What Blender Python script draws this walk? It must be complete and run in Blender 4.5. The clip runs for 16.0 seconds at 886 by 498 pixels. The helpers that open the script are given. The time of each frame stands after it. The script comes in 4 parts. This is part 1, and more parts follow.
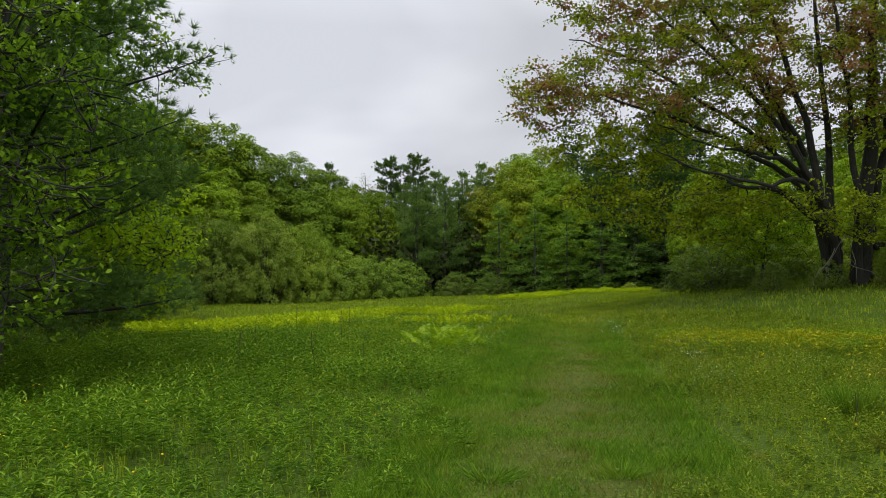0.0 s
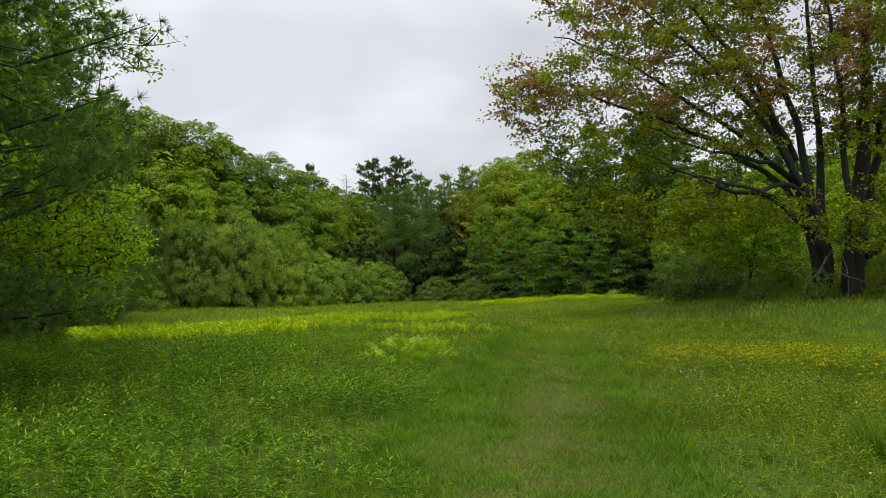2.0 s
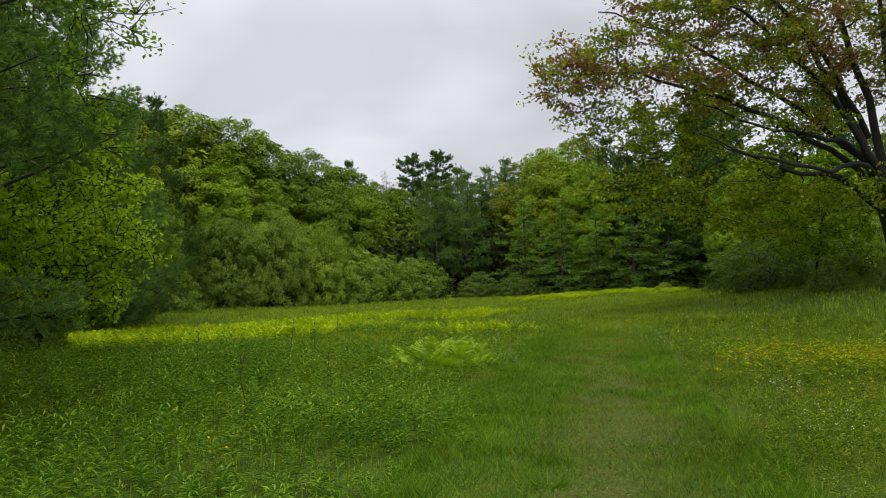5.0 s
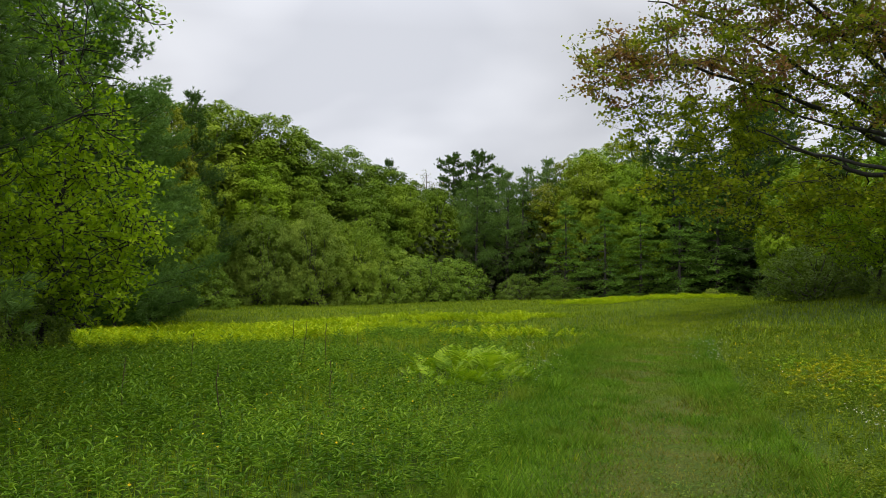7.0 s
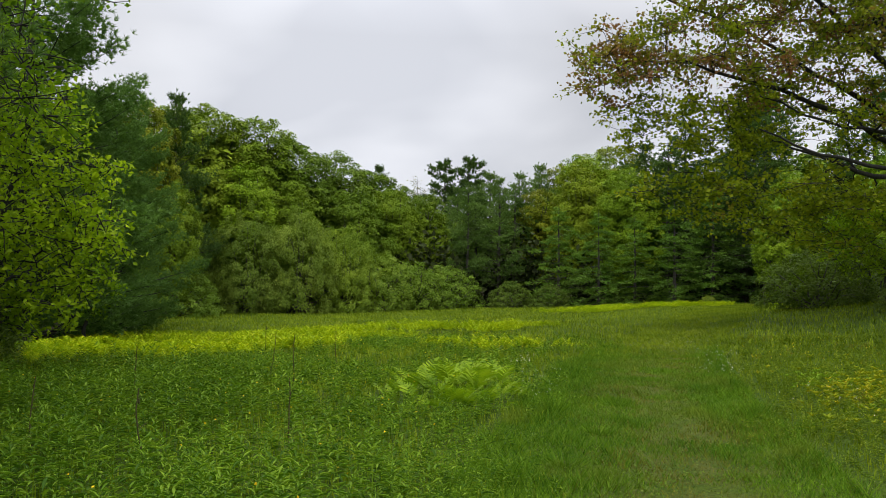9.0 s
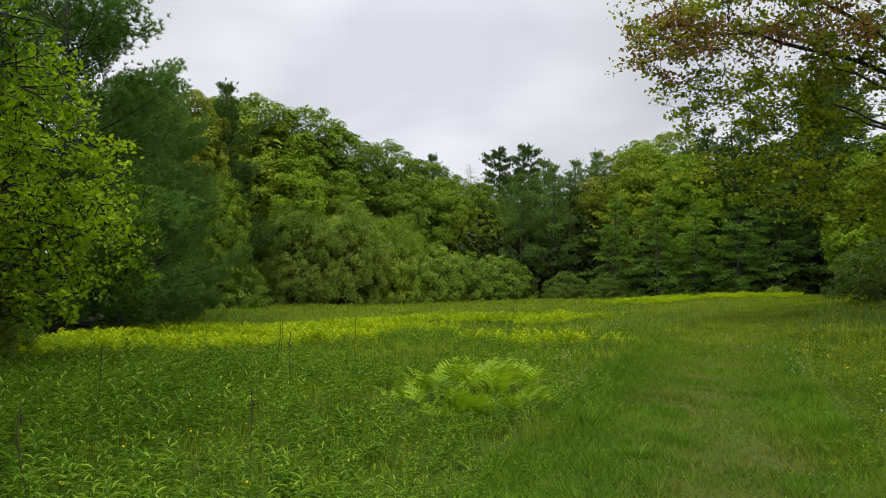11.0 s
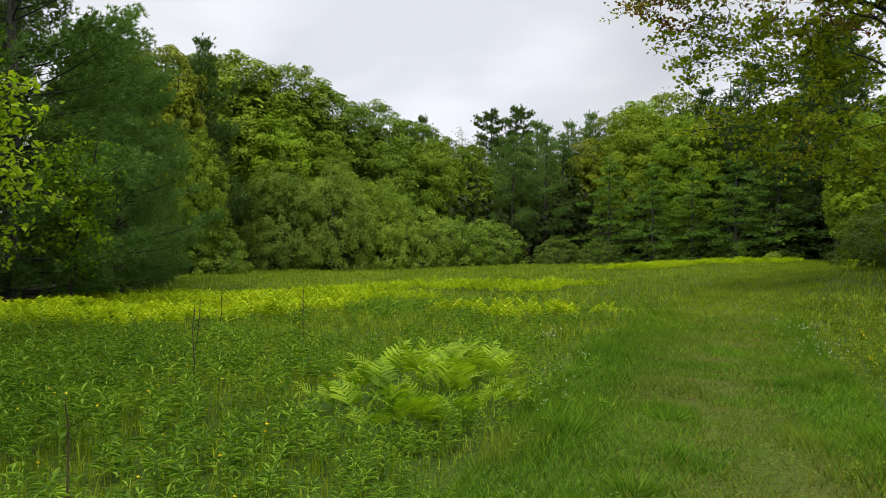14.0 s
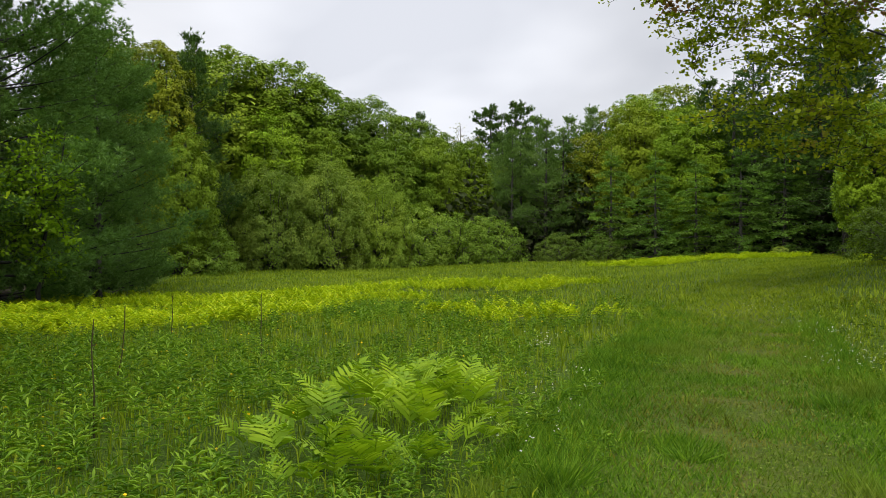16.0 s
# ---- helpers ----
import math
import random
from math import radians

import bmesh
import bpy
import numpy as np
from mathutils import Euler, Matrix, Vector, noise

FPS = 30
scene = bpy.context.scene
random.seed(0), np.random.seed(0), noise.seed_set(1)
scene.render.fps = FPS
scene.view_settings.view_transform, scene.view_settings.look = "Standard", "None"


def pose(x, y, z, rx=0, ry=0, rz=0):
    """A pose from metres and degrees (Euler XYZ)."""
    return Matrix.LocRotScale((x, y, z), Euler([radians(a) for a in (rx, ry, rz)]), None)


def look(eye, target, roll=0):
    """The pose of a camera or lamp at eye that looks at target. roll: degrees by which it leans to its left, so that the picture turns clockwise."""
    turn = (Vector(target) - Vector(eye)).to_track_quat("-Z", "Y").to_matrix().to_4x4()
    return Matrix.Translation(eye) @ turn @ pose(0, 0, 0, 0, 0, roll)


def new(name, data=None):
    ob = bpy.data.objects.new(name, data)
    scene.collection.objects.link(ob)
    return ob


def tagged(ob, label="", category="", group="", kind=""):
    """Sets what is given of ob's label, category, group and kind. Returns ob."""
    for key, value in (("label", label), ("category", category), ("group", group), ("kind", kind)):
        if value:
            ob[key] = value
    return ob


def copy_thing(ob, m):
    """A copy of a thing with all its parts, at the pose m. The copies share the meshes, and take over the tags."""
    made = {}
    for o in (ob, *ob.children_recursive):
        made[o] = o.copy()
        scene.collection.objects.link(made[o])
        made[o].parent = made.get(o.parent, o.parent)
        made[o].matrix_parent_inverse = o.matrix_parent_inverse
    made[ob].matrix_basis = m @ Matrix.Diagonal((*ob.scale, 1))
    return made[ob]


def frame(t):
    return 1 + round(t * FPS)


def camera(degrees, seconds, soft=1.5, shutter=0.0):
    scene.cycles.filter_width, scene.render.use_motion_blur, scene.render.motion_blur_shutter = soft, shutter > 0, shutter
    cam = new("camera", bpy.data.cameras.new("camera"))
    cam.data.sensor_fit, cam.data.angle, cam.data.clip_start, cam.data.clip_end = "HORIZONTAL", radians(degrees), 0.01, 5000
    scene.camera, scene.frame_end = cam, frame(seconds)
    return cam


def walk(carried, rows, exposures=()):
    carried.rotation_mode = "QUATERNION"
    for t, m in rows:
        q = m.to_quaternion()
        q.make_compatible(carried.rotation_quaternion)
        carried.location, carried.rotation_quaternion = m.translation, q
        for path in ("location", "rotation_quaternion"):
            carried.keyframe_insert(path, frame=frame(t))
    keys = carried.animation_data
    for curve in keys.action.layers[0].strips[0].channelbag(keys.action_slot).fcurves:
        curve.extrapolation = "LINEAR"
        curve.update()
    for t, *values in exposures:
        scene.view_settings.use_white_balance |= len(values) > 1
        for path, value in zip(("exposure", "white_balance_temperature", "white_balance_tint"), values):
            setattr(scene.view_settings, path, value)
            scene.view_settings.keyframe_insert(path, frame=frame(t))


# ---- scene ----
cam = camera(57.9, 16.0, soft=0.9)
METRES, EYE, TILT, LEAN, TURN = 11.5, 1.5, 2.0, 0.0, 0.0
ROWS = [
    (0.0, 0.0, 0.0, 0.0, 0.0, 0.0, -0.0),
    (0.5, 0.007, 0.0324, -0.006, 0.01, -1.26, 0.43),
    (1.0, 0.0201, 0.0645, -0.0016, 0.44, -1.29, -0.35),
    (1.5, 0.0239, 0.0964, -0.0052, -0.42, -1.19, -0.77),
    (2.0, 0.0236, 0.1277, -0.0011, -1.15, 0.31, -0.62),
    (2.5, 0.03, 0.1577, -0.0045, -1.08, 0.92, -1.01),
    (3.0, 0.0392, 0.1881, -0.0023, 0.02, 1.02, -1.17),
    (3.5, 0.0396, 0.2209, -0.0071, 1.23, 1.03, -0.97),
    (4.0, 0.0392, 0.2492, -0.0064, 1.14, 0.55, -0.16),
    (6.5, 0.0456, 0.4034, -0.0159, 4.2, -0.12, 0.02),
    (7.0, 0.0529, 0.4338, -0.0143, 4.92, 0.11, -0.55),
    (7.5, 0.0532, 0.4615, -0.0183, 4.49, 0.29, -1.08),
    (8.0, 0.0495, 0.491, -0.0181, 4.14, 0.8, -0.66),
    (10.5, 0.0703, 0.6513, -0.029, 6.33, 0.28, -0.06),
    (11.0, 0.0817, 0.6821, -0.0281, 8.48, -0.03, -0.41),
    (11.5, 0.0853, 0.7092, -0.0302, 8.97, -0.59, -0.38),
    (12.0, 0.0827, 0.74, -0.0291, 8.24, -0.57, -0.05),
    (12.5, 0.085, 0.7687, -0.0331, 7.21, -1.9, 0.13),
    (13.0, 0.0935, 0.8015, -0.0334, 7.45, -2.36, -0.37),
    (13.5, 0.0963, 0.826, -0.0345, 8.0, -2.89, -0.68),
    (14.0, 0.0936, 0.8564, -0.0355, 8.05, -2.53, -0.46),
    (14.5, 0.0935, 0.8876, -0.0379, 8.13, -2.64, 0.05),
    (15.0, 0.0995, 0.9227, -0.0383, 8.69, -2.3, -0.11),
    (15.5, 0.1019, 0.9527, -0.0429, 8.19, -2.5, -0.2),
    (16.0, 0.1015, 0.9833, -0.0429, 8.16, -2.64, 0.17),
]
walk(cam, [(t, pose(0, 0, EYE, TILT, LEAN, TURN) @ pose(METRES * x, METRES * y, METRES * z, 90 + pitch, roll, yaw)) for t, x, y, z, yaw, pitch, roll in ROWS],
     exposures=[(0.0, 0.08), (0.5, 0.3), (1.5, 0.32), (2.0, 0.22), (2.6, 0.08), (4.0, 0.06), (8.0, 0.12), (11.0, 0.14), (12.4, 0.14), (13.0, 0.25), (16.0, 0.28)])

# ---------------------------------------------------------------- sky and sun
SUN_UP, SUN_ROUND = radians(63), radians(201)
world = bpy.data.worlds.new("overcast_sky")
scene.world = world
world.use_nodes = True
wn, wl = world.node_tree.nodes, world.node_tree.links
wn.clear()


def wnode(kind, **settings):
    n = wn.new(kind)
    for k, v in settings.items():
        n.inputs[k].default_value = v
    return n


sky = wn.new("ShaderNodeTexSky")
sky.sky_type, sky.sun_disc, sky.sun_elevation, sky.sun_rotation = "NISHITA", False, SUN_UP, SUN_ROUND
sky_dim = wn.new("ShaderNodeMix")
sky_dim.data_type, sky_dim.blend_type = "RGBA", "MULTIPLY"
sky_dim.inputs["Factor"].default_value = 1.0
sky_dim.inputs["B"].default_value = (0.1, 0.1, 0.1, 1)
wl.new(sky.outputs["Color"], sky_dim.inputs["A"])
tc = wn.new("ShaderNodeTexCoord")
sep = wn.new("ShaderNodeSeparateXYZ")
wl.new(tc.outputs["Generated"], sep.inputs[0])
# flat cloud deck: the view direction projected on a plane overhead
lift = wn.new("ShaderNodeMath")
lift.operation = "ADD"
lift.inputs[1].default_value = 0.35
wl.new(sep.outputs["Z"], lift.inputs[0])
flat = wn.new("ShaderNodeVectorMath")
flat.operation = "DIVIDE"
comb = wn.new("ShaderNodeCombineXYZ")
for k in range(3):
    wl.new(lift.outputs[0], comb.inputs[k])
wl.new(tc.outputs["Generated"], flat.inputs[0])
wl.new(comb.outputs[0], flat.inputs[1])
cloud = wnode("ShaderNodeTexNoise", Scale=1.5, Detail=3.5, Roughness=0.48, Distortion=0.2)
shift = wn.new("ShaderNodeVectorMath")
shift.operation = "ADD"
shift.inputs[1].default_value = (0.35, 0.2, 0.0)
wl.new(flat.outputs[0], shift.inputs[0])
wl.new(shift.outputs[0], cloud.inputs["Vector"])
ramp = wn.new("ShaderNodeValToRGB")
ramp.color_ramp.elements[0].position, ramp.color_ramp.elements[0].color = 0.38, (0.57, 0.585, 0.635, 1)
ramp.color_ramp.elements[1].position, ramp.color_ramp.elements[1].color = 0.68, (0.86, 0.87, 0.915, 1)
wl.new(cloud.outputs["Fac"], ramp.inputs[0])
# an overcast sky is about three times brighter overhead than at the horizon
grade = wn.new("ShaderNodeMapRange")
for k, v in (("From Min", 0.3), ("From Max", 1.0), ("To Min", 1.0), ("To Max", 3.3)):
    grade.inputs[k].default_value = v
wl.new(sep.outputs["Z"], grade.inputs["Value"])
deck = wn.new("ShaderNodeVectorMath")
deck.operation = "SCALE"
wl.new(ramp.outputs[0], deck.inputs[0])
wl.new(grade.outputs[0], deck.inputs["Scale"])
thin = wn.new("ShaderNodeVectorMath")
thin.operation = "DOT_PRODUCT"
thin.inputs[1].default_value = (-0.188, 0.94, 0.285)
wl.new(tc.outputs["Generated"], thin.inputs[0])
thin_glow = wn.new("ShaderNodeMapRange")
thin_glow.interpolation_type = "SMOOTHSTEP"
for k, v in (("From Min", 0.955), ("From Max", 1.0), ("To Min", 0.88), ("To Max", 1.16)):
    thin_glow.inputs[k].default_value = v
wl.new(thin.outputs["Value"], thin_glow.inputs["Value"])
deck_2 = wn.new("ShaderNodeVectorMath")
deck_2.operation = "SCALE"
wl.new(deck.outputs[0], deck_2.inputs[0])
wl.new(thin_glow.outputs[0], deck_2.inputs["Scale"])
cover = wn.new("ShaderNodeMix")
cover.data_type = "RGBA"
cover.inputs["Factor"].default_value = 0.95
wl.new(sky_dim.outputs["Result"], cover.inputs["A"])
wl.new(deck_2.outputs[0], cover.inputs["B"])
bg = wnode("ShaderNodeBackground", Strength=1.0)
wl.new(cover.outputs["Result"], bg.inputs["Color"])
wout = wn.new("ShaderNodeOutputWorld")
wl.new(bg.outputs[0], wout.inputs["Surface"])

sun_data = bpy.data.lights.new("sun", "SUN")
sun_data.energy, sun_data.angle, sun_data.color = 1.75, radians(30), (1.0, 0.96, 0.9)
sun = new("sun", sun_data)
sun.matrix_world = look((-7, -18, 38), (0, 0, 0))


# ---------------------------------------------------------------- materials
def material(name):
    m = bpy.data.materials.new(name)
    m.use_nodes = True
    nt = m.node_tree
    return m, nt, nt.nodes["Principled BSDF"]


def ramp_node(nt, source, stops):
    r = nt.nodes.new("ShaderNodeValToRGB")
    while len(r.color_ramp.elements) < len(stops):
        r.color_ramp.elements.new(0.5)
    for e, (p, c) in zip(r.color_ramp.elements, stops):
        e.position, e.color = p, (*c, 1)
    nt.links.new(source, r.inputs[0])
    return r.outputs[0]


def noise_node(nt, scale, detail=3.0, vector=None):
    n = nt.nodes.new("ShaderNodeTexNoise")
    n.inputs["Scale"].default_value, n.inputs["Detail"].default_value = scale, detail
    if vector is None:
        vector = nt.nodes.new("ShaderNodeNewGeometry").outputs["Position"]
    nt.links.new(vector, n.inputs["Vector"])
    return n.outputs["Fac"]


def mix_colour(nt, a, b, factor, blend="MIX"):
    n = nt.nodes.new("ShaderNodeMix")
    n.data_type, n.blend_type = "RGBA", blend
    for key, v in (("A", a), ("B", b), ("Factor", factor)):
        if isinstance(v, (int, float)):
            n.inputs[key].default_value = v
        elif isinstance(v, tuple):
            n.inputs[key].default_value = (*v, 1)
        else:
            nt.links.new(v, n.inputs[key])
    return n.outputs["Result"]


def leafy(name, dark, mid, light, patch=0.6, tint=False, through_light=0.35, rough=0.55, extra=None, gloss=0.05):
    """Leaves and blades: each one a little different, in drifts of colour, some light passing through."""
    m, nt, b = material(name)
    geo = nt.nodes.new("ShaderNodeNewGeometry")
    per = ramp_node(nt, geo.outputs["Random Per Island"], [(0.0, dark), (0.5, mid), (1.0, light)])
    drift = ramp_node(nt, noise_node(nt, patch, 3.0), [(0.3, (0.62, 0.68, 0.6)), (0.7, (1.2, 1.12, 1.15))])
    col = mix_colour(nt, per, drift, 1.0, "MULTIPLY")
    if extra:
        spots = ramp_node(nt, noise_node(nt, extra[1], 2.0), [(extra[2], (0, 0, 0)), (extra[2] + 0.14, (1, 1, 1))])
        col = mix_colour(nt, col, extra[0], spots)
    if tint:
        info = nt.nodes.new("ShaderNodeObjectInfo")
        col = mix_colour(nt, col, info.outputs["Color"], 1.0, "MULTIPLY")
    nt.links.new(col, b.inputs["Base Color"])
    b.inputs["Roughness"].default_value = rough
    b.inputs["Specular IOR Level"].default_value = gloss
    t = nt.nodes.new("ShaderNodeBsdfTranslucent")
    nt.links.new(mix_colour(nt, col, (1.15, 1.25, 0.55), 1.0, "MULTIPLY"), t.inputs["Color"])
    s = nt.nodes.new("ShaderNodeMixShader")
    s.inputs[0].default_value = through_light
    out = nt.nodes["Material Output"]
    nt.links.new(b.outputs[0], s.inputs[1])
    nt.links.new(t.outputs[0], s.inputs[2])
    nt.links.new(s.outputs[0], out.inputs["Surface"])
    return m


def bark(name, dark, light):
    m, nt, b = material(name)
    tcn = nt.nodes.new("ShaderNodeTexCoord")
    mp = nt.nodes.new("ShaderNodeMapping")
    mp.inputs["Scale"].default_value = (1, 1, 0.18)
    nt.links.new(tcn.outputs["Object"], mp.inputs["Vector"])
    f = noise_node(nt, 22.0, 5.0, mp.outputs[0])
    g = noise_node(nt, 1.3, 2.0, tcn.outputs["Object"])
    c = ramp_node(nt, f, [(0.3, dark), (0.7, light)])
    c = mix_colour(nt, c, ramp_node(nt, g, [(0.35, (0.7, 0.75, 0.65)), (0.7, (1.1, 1.1, 1.1))]), 1.0, "MULTIPLY")
    nt.links.new(c, b.inputs["Base Color"])
    b.inputs["Roughness"].default_value = 0.9
    bump = nt.nodes.new("ShaderNodeBump")
    bump.inputs["Strength"].default_value = 0.6
    nt.links.new(f, bump.inputs["Height"])
    nt.links.new(bump.outputs[0], b.inputs["Normal"])
    return m


M_BROAD = leafy("broad_leaves", (0.115, 0.19, 0.014), (0.145, 0.235, 0.018), (0.175, 0.275, 0.022), 0.35, True, 0.12)
M_SAPLING = leafy("young_leaves", (0.11, 0.185, 0.014), (0.16, 0.255, 0.018), (0.22, 0.32, 0.024), 0.5, True, 0.45, 0.5)
M_PINE = leafy("pine_needles", (0.07, 0.13, 0.03), (0.1, 0.175, 0.042), (0.145, 0.235, 0.06), 0.5, True, 0.3)
M_MAPLE = leafy("maple_leaves", (0.15, 0.215, 0.012), (0.25, 0.315, 0.016), (0.37, 0.41, 0.026), 0.5, False, 0.5, 0.5,
                ((0.24, 0.15, 0.045), 0.42, 0.62))
M_MAPLE_RUST = leafy("maple_rusty_leaves", (0.13, 0.18, 0.014), (0.21, 0.255, 0.018), (0.31, 0.34, 0.028), 0.5, False, 0.48, 0.5,
                     ((0.25, 0.125, 0.06), 0.6, 0.47))
# near-black leaves: the shade inside the wood is put into their colour
M_SHADED_THICKET = leafy("shaded_thicket", (0.02, 0.028, 0.01), (0.035, 0.045, 0.014), (0.05, 0.07, 0.02), 0.5, False, 0.05)
M_SHRUB = leafy("shrub_leaves", (0.125, 0.19, 0.028), (0.175, 0.25, 0.038), (0.23, 0.31, 0.052), 0.5, True, 0.3)
M_BARK = bark("bark", (0.03, 0.026, 0.022), (0.095, 0.085, 0.072))
M_MAPLE_BARK = bark("maple_bark", (0.011, 0.01, 0.009), (0.038, 0.034, 0.029))
M_DEAD = bark("dead_wood", (0.11, 0.1, 0.085), (0.26, 0.24, 0.21))
M_MOWN = leafy("mown_grass", (0.042, 0.11, 0.007), (0.1, 0.21, 0.012), (0.185, 0.31, 0.022), 0.7, False, 0.3, 0.6,
               ((0.15, 0.205, 0.022), 0.9, 0.56))
M_WORN = leafy("worn_grass", (0.075, 0.09, 0.012), (0.15, 0.155, 0.022), (0.235, 0.225, 0.036), 1.2, False, 0.2, 0.6,
               ((0.1, 0.17, 0.016), 0.9, 0.52))
M_CLOVER = leafy("clover_leaves", (0.06, 0.115, 0.014), (0.11, 0.18, 0.02), (0.18, 0.25, 0.04), 0.8, False, 0.2, 0.6,
                 ((0.15, 0.17, 0.03), 0.9, 0.55))
M_MEADOW = leafy("meadow_grass", (0.1, 0.165, 0.008), (0.165, 0.235, 0.012), (0.25, 0.31, 0.018), 0.5, False, 0.3, 0.6,
                 ((0.21, 0.275, 0.016), 0.4, 0.55))
M_WEED = leafy("weed_leaves", (0.045, 0.11, 0.008), (0.11, 0.215, 0.012), (0.23, 0.36, 0.03), 0.8, False, 0.3, 0.55, gloss=0.1)
M_OLIVE = leafy("olive_weed_leaves", (0.06, 0.115, 0.008), (0.125, 0.195, 0.012), (0.235, 0.3, 0.022), 0.6, False, 0.28, 0.5,
                ((0.22, 0.2, 0.03), 1.1, 0.6), gloss=0.1)
M_FERN = leafy("fern_fronds", (0.13, 0.235, 0.009), (0.215, 0.345, 0.012), (0.31, 0.44, 0.02), 1.2, False, 0.35, 0.55, gloss=0.12)
M_YELLOW = leafy("yellow_fern", (0.22, 0.335, 0.008), (0.335, 0.44, 0.01), (0.46, 0.53, 0.014), 0.45, False, 0.3, 0.6,
                 ((0.2, 0.3, 0.012), 0.9, 0.55))
M_ORANGE = leafy("yellowing_weeds", (0.18, 0.25, 0.012), (0.27, 0.3, 0.014), (0.37, 0.33, 0.018), 0.9, False, 0.3, 0.6,
                 ((0.16, 0.26, 0.02), 0.7, 0.5))
M_STALK = leafy("dry_stalk", (0.04, 0.035, 0.02), (0.07, 0.06, 0.03), (0.1, 0.085, 0.045), 1.0, False, 0.0)
M_WHITE = leafy("white_petals", (0.6, 0.6, 0.58), (0.7, 0.7, 0.7), (0.8, 0.8, 0.78), 2.0, False, 0.3)
M_BUTTER = leafy("yellow_petals", (0.6, 0.42, 0.01), (0.7, 0.5, 0.02), (0.78, 0.6, 0.03), 2.0, False, 0.2)


def ground_material():
    m, nt, b = material("meadow_ground")
    at = nt.nodes.new("ShaderNodeAttribute")
    at.attribute_name = "worn"
    fine, mid, wide = noise_node(nt, 28.0, 5.0), noise_node(nt, 3.0, 4.0), noise_node(nt, 0.35, 3.0)
    green = ramp_node(nt, fine, [(0.3, (0.022, 0.042, 0.004)), (0.55, (0.052, 0.09, 0.007)), (0.8, (0.095, 0.15, 0.011))])
    green = mix_colour(nt, green, ramp_node(nt, wide, [(0.35, (0.8, 0.85, 0.8)), (0.65, (1.2, 1.12, 1.0))]), 1.0, "MULTIPLY")
    earth = ramp_node(nt, fine, [(0.3, (0.045, 0.056, 0.01)), (0.7, (0.1, 0.112, 0.02))])
    soft = nt.nodes.new("ShaderNodeMath")
    soft.operation = "MULTIPLY"
    nt.links.new(at.outputs["Fac"], soft.inputs[0])
    nt.links.new(ramp_node(nt, mid, [(0.38, (0.1, 0.1, 0.1)), (0.62, (1, 1, 1))]), soft.inputs[1])
    # brown leaf litter, its colour darkened for the shade under the trees
    shaded_litter = ramp_node(nt, fine, [(0.3, (0.022, 0.018, 0.011)), (0.7, (0.06, 0.046, 0.026))])
    wood = nt.nodes.new("ShaderNodeAttribute")
    wood.attribute_name = "shaded_litter"
    bare = mix_colour(nt, green, earth, soft.outputs[0])
    nt.links.new(mix_colour(nt, bare, shaded_litter, wood.outputs["Fac"]), b.inputs["Base Color"])
    b.inputs["Roughness"].default_value = 0.95
    b.inputs["Specular IOR Level"].default_value = 0.1
    bump = nt.nodes.new("ShaderNodeBump")
    bump.inputs["Strength"].default_value, bump.inputs["Distance"].default_value = 0.8, 0.05
    nt.links.new(fine, bump.inputs["Height"])
    nt.links.new(bump.outputs[0], b.inputs["Normal"])
    return m


M_GROUND = ground_material()


# ---------------------------------------------------------------- mesh tools
def mesh_of(name, verts, tris, mat):
    me = bpy.data.meshes.new(name)
    verts, tris = np.asarray(verts, np.float32), np.asarray(tris, np.int32)
    me.vertices.add(len(verts))
    me.vertices.foreach_set("co", verts.ravel())
    me.loops.add(tris.size)
    me.loops.foreach_set("vertex_index", tris.ravel())
    me.polygons.add(len(tris))
    me.polygons.foreach_set("loop_start", np.arange(0, tris.size, 3, dtype=np.int32))
    me.polygons.foreach_set("loop_total", np.full(len(tris), 3, np.int32))
    me.update(calc_edges=True)
    me.materials.append(mat)
    return me


class Pile:
    """Gathers vertices and triangles."""

    def __init__(self):
        self.v, self.t, self.n = [], [], 0

    def add(self, verts, tris):
        self.v.append(np.asarray(verts, float).reshape(-1, 3))
        self.t.append(np.asarray(tris, int).reshape(-1, 3) + self.n)
        self.n += len(self.v[-1])

    def mesh(self, name, mat):
        return mesh_of(name, np.concatenate(self.v), np.concatenate(self.t), mat)

    def tube(self, pts, radii, sides=6):
        pts, radii = np.asarray(pts, float), np.asarray(radii, float)
        along = np.gradient(pts, axis=0)
        along /= np.linalg.norm(along, axis=1)[:, None] + 1e-9
        ref = np.where(np.abs(along[:, 2:3]) > 0.9, [[1.0, 0, 0]], [[0, 0, 1.0]])
        u = np.cross(along, ref)
        u /= np.linalg.norm(u, axis=1)[:, None] + 1e-9
        w = np.cross(along, u)
        a = np.linspace(0, 2 * np.pi, sides, endpoint=False)
        ring = pts[:, None] + radii[:, None, None] * (np.cos(a)[None, :, None] * u[:, None] + np.sin(a)[None, :, None] * w[:, None])
        k = len(pts)
        i, j = np.meshgrid(np.arange(k - 1), np.arange(sides), indexing="ij")
        a0, a1 = i * sides + j, i * sides + (j + 1) % sides
        b0, b1 = a0 + sides, a1 + sides
        self.add(ring.reshape(-1, 3), np.stack([np.stack([a0, a1, b1], -1), np.stack([a0, b1, b0], -1)], 2).reshape(-1, 3))


def unit(a):
    return a / (np.linalg.norm(a, axis=-1, keepdims=True) + 1e-9)


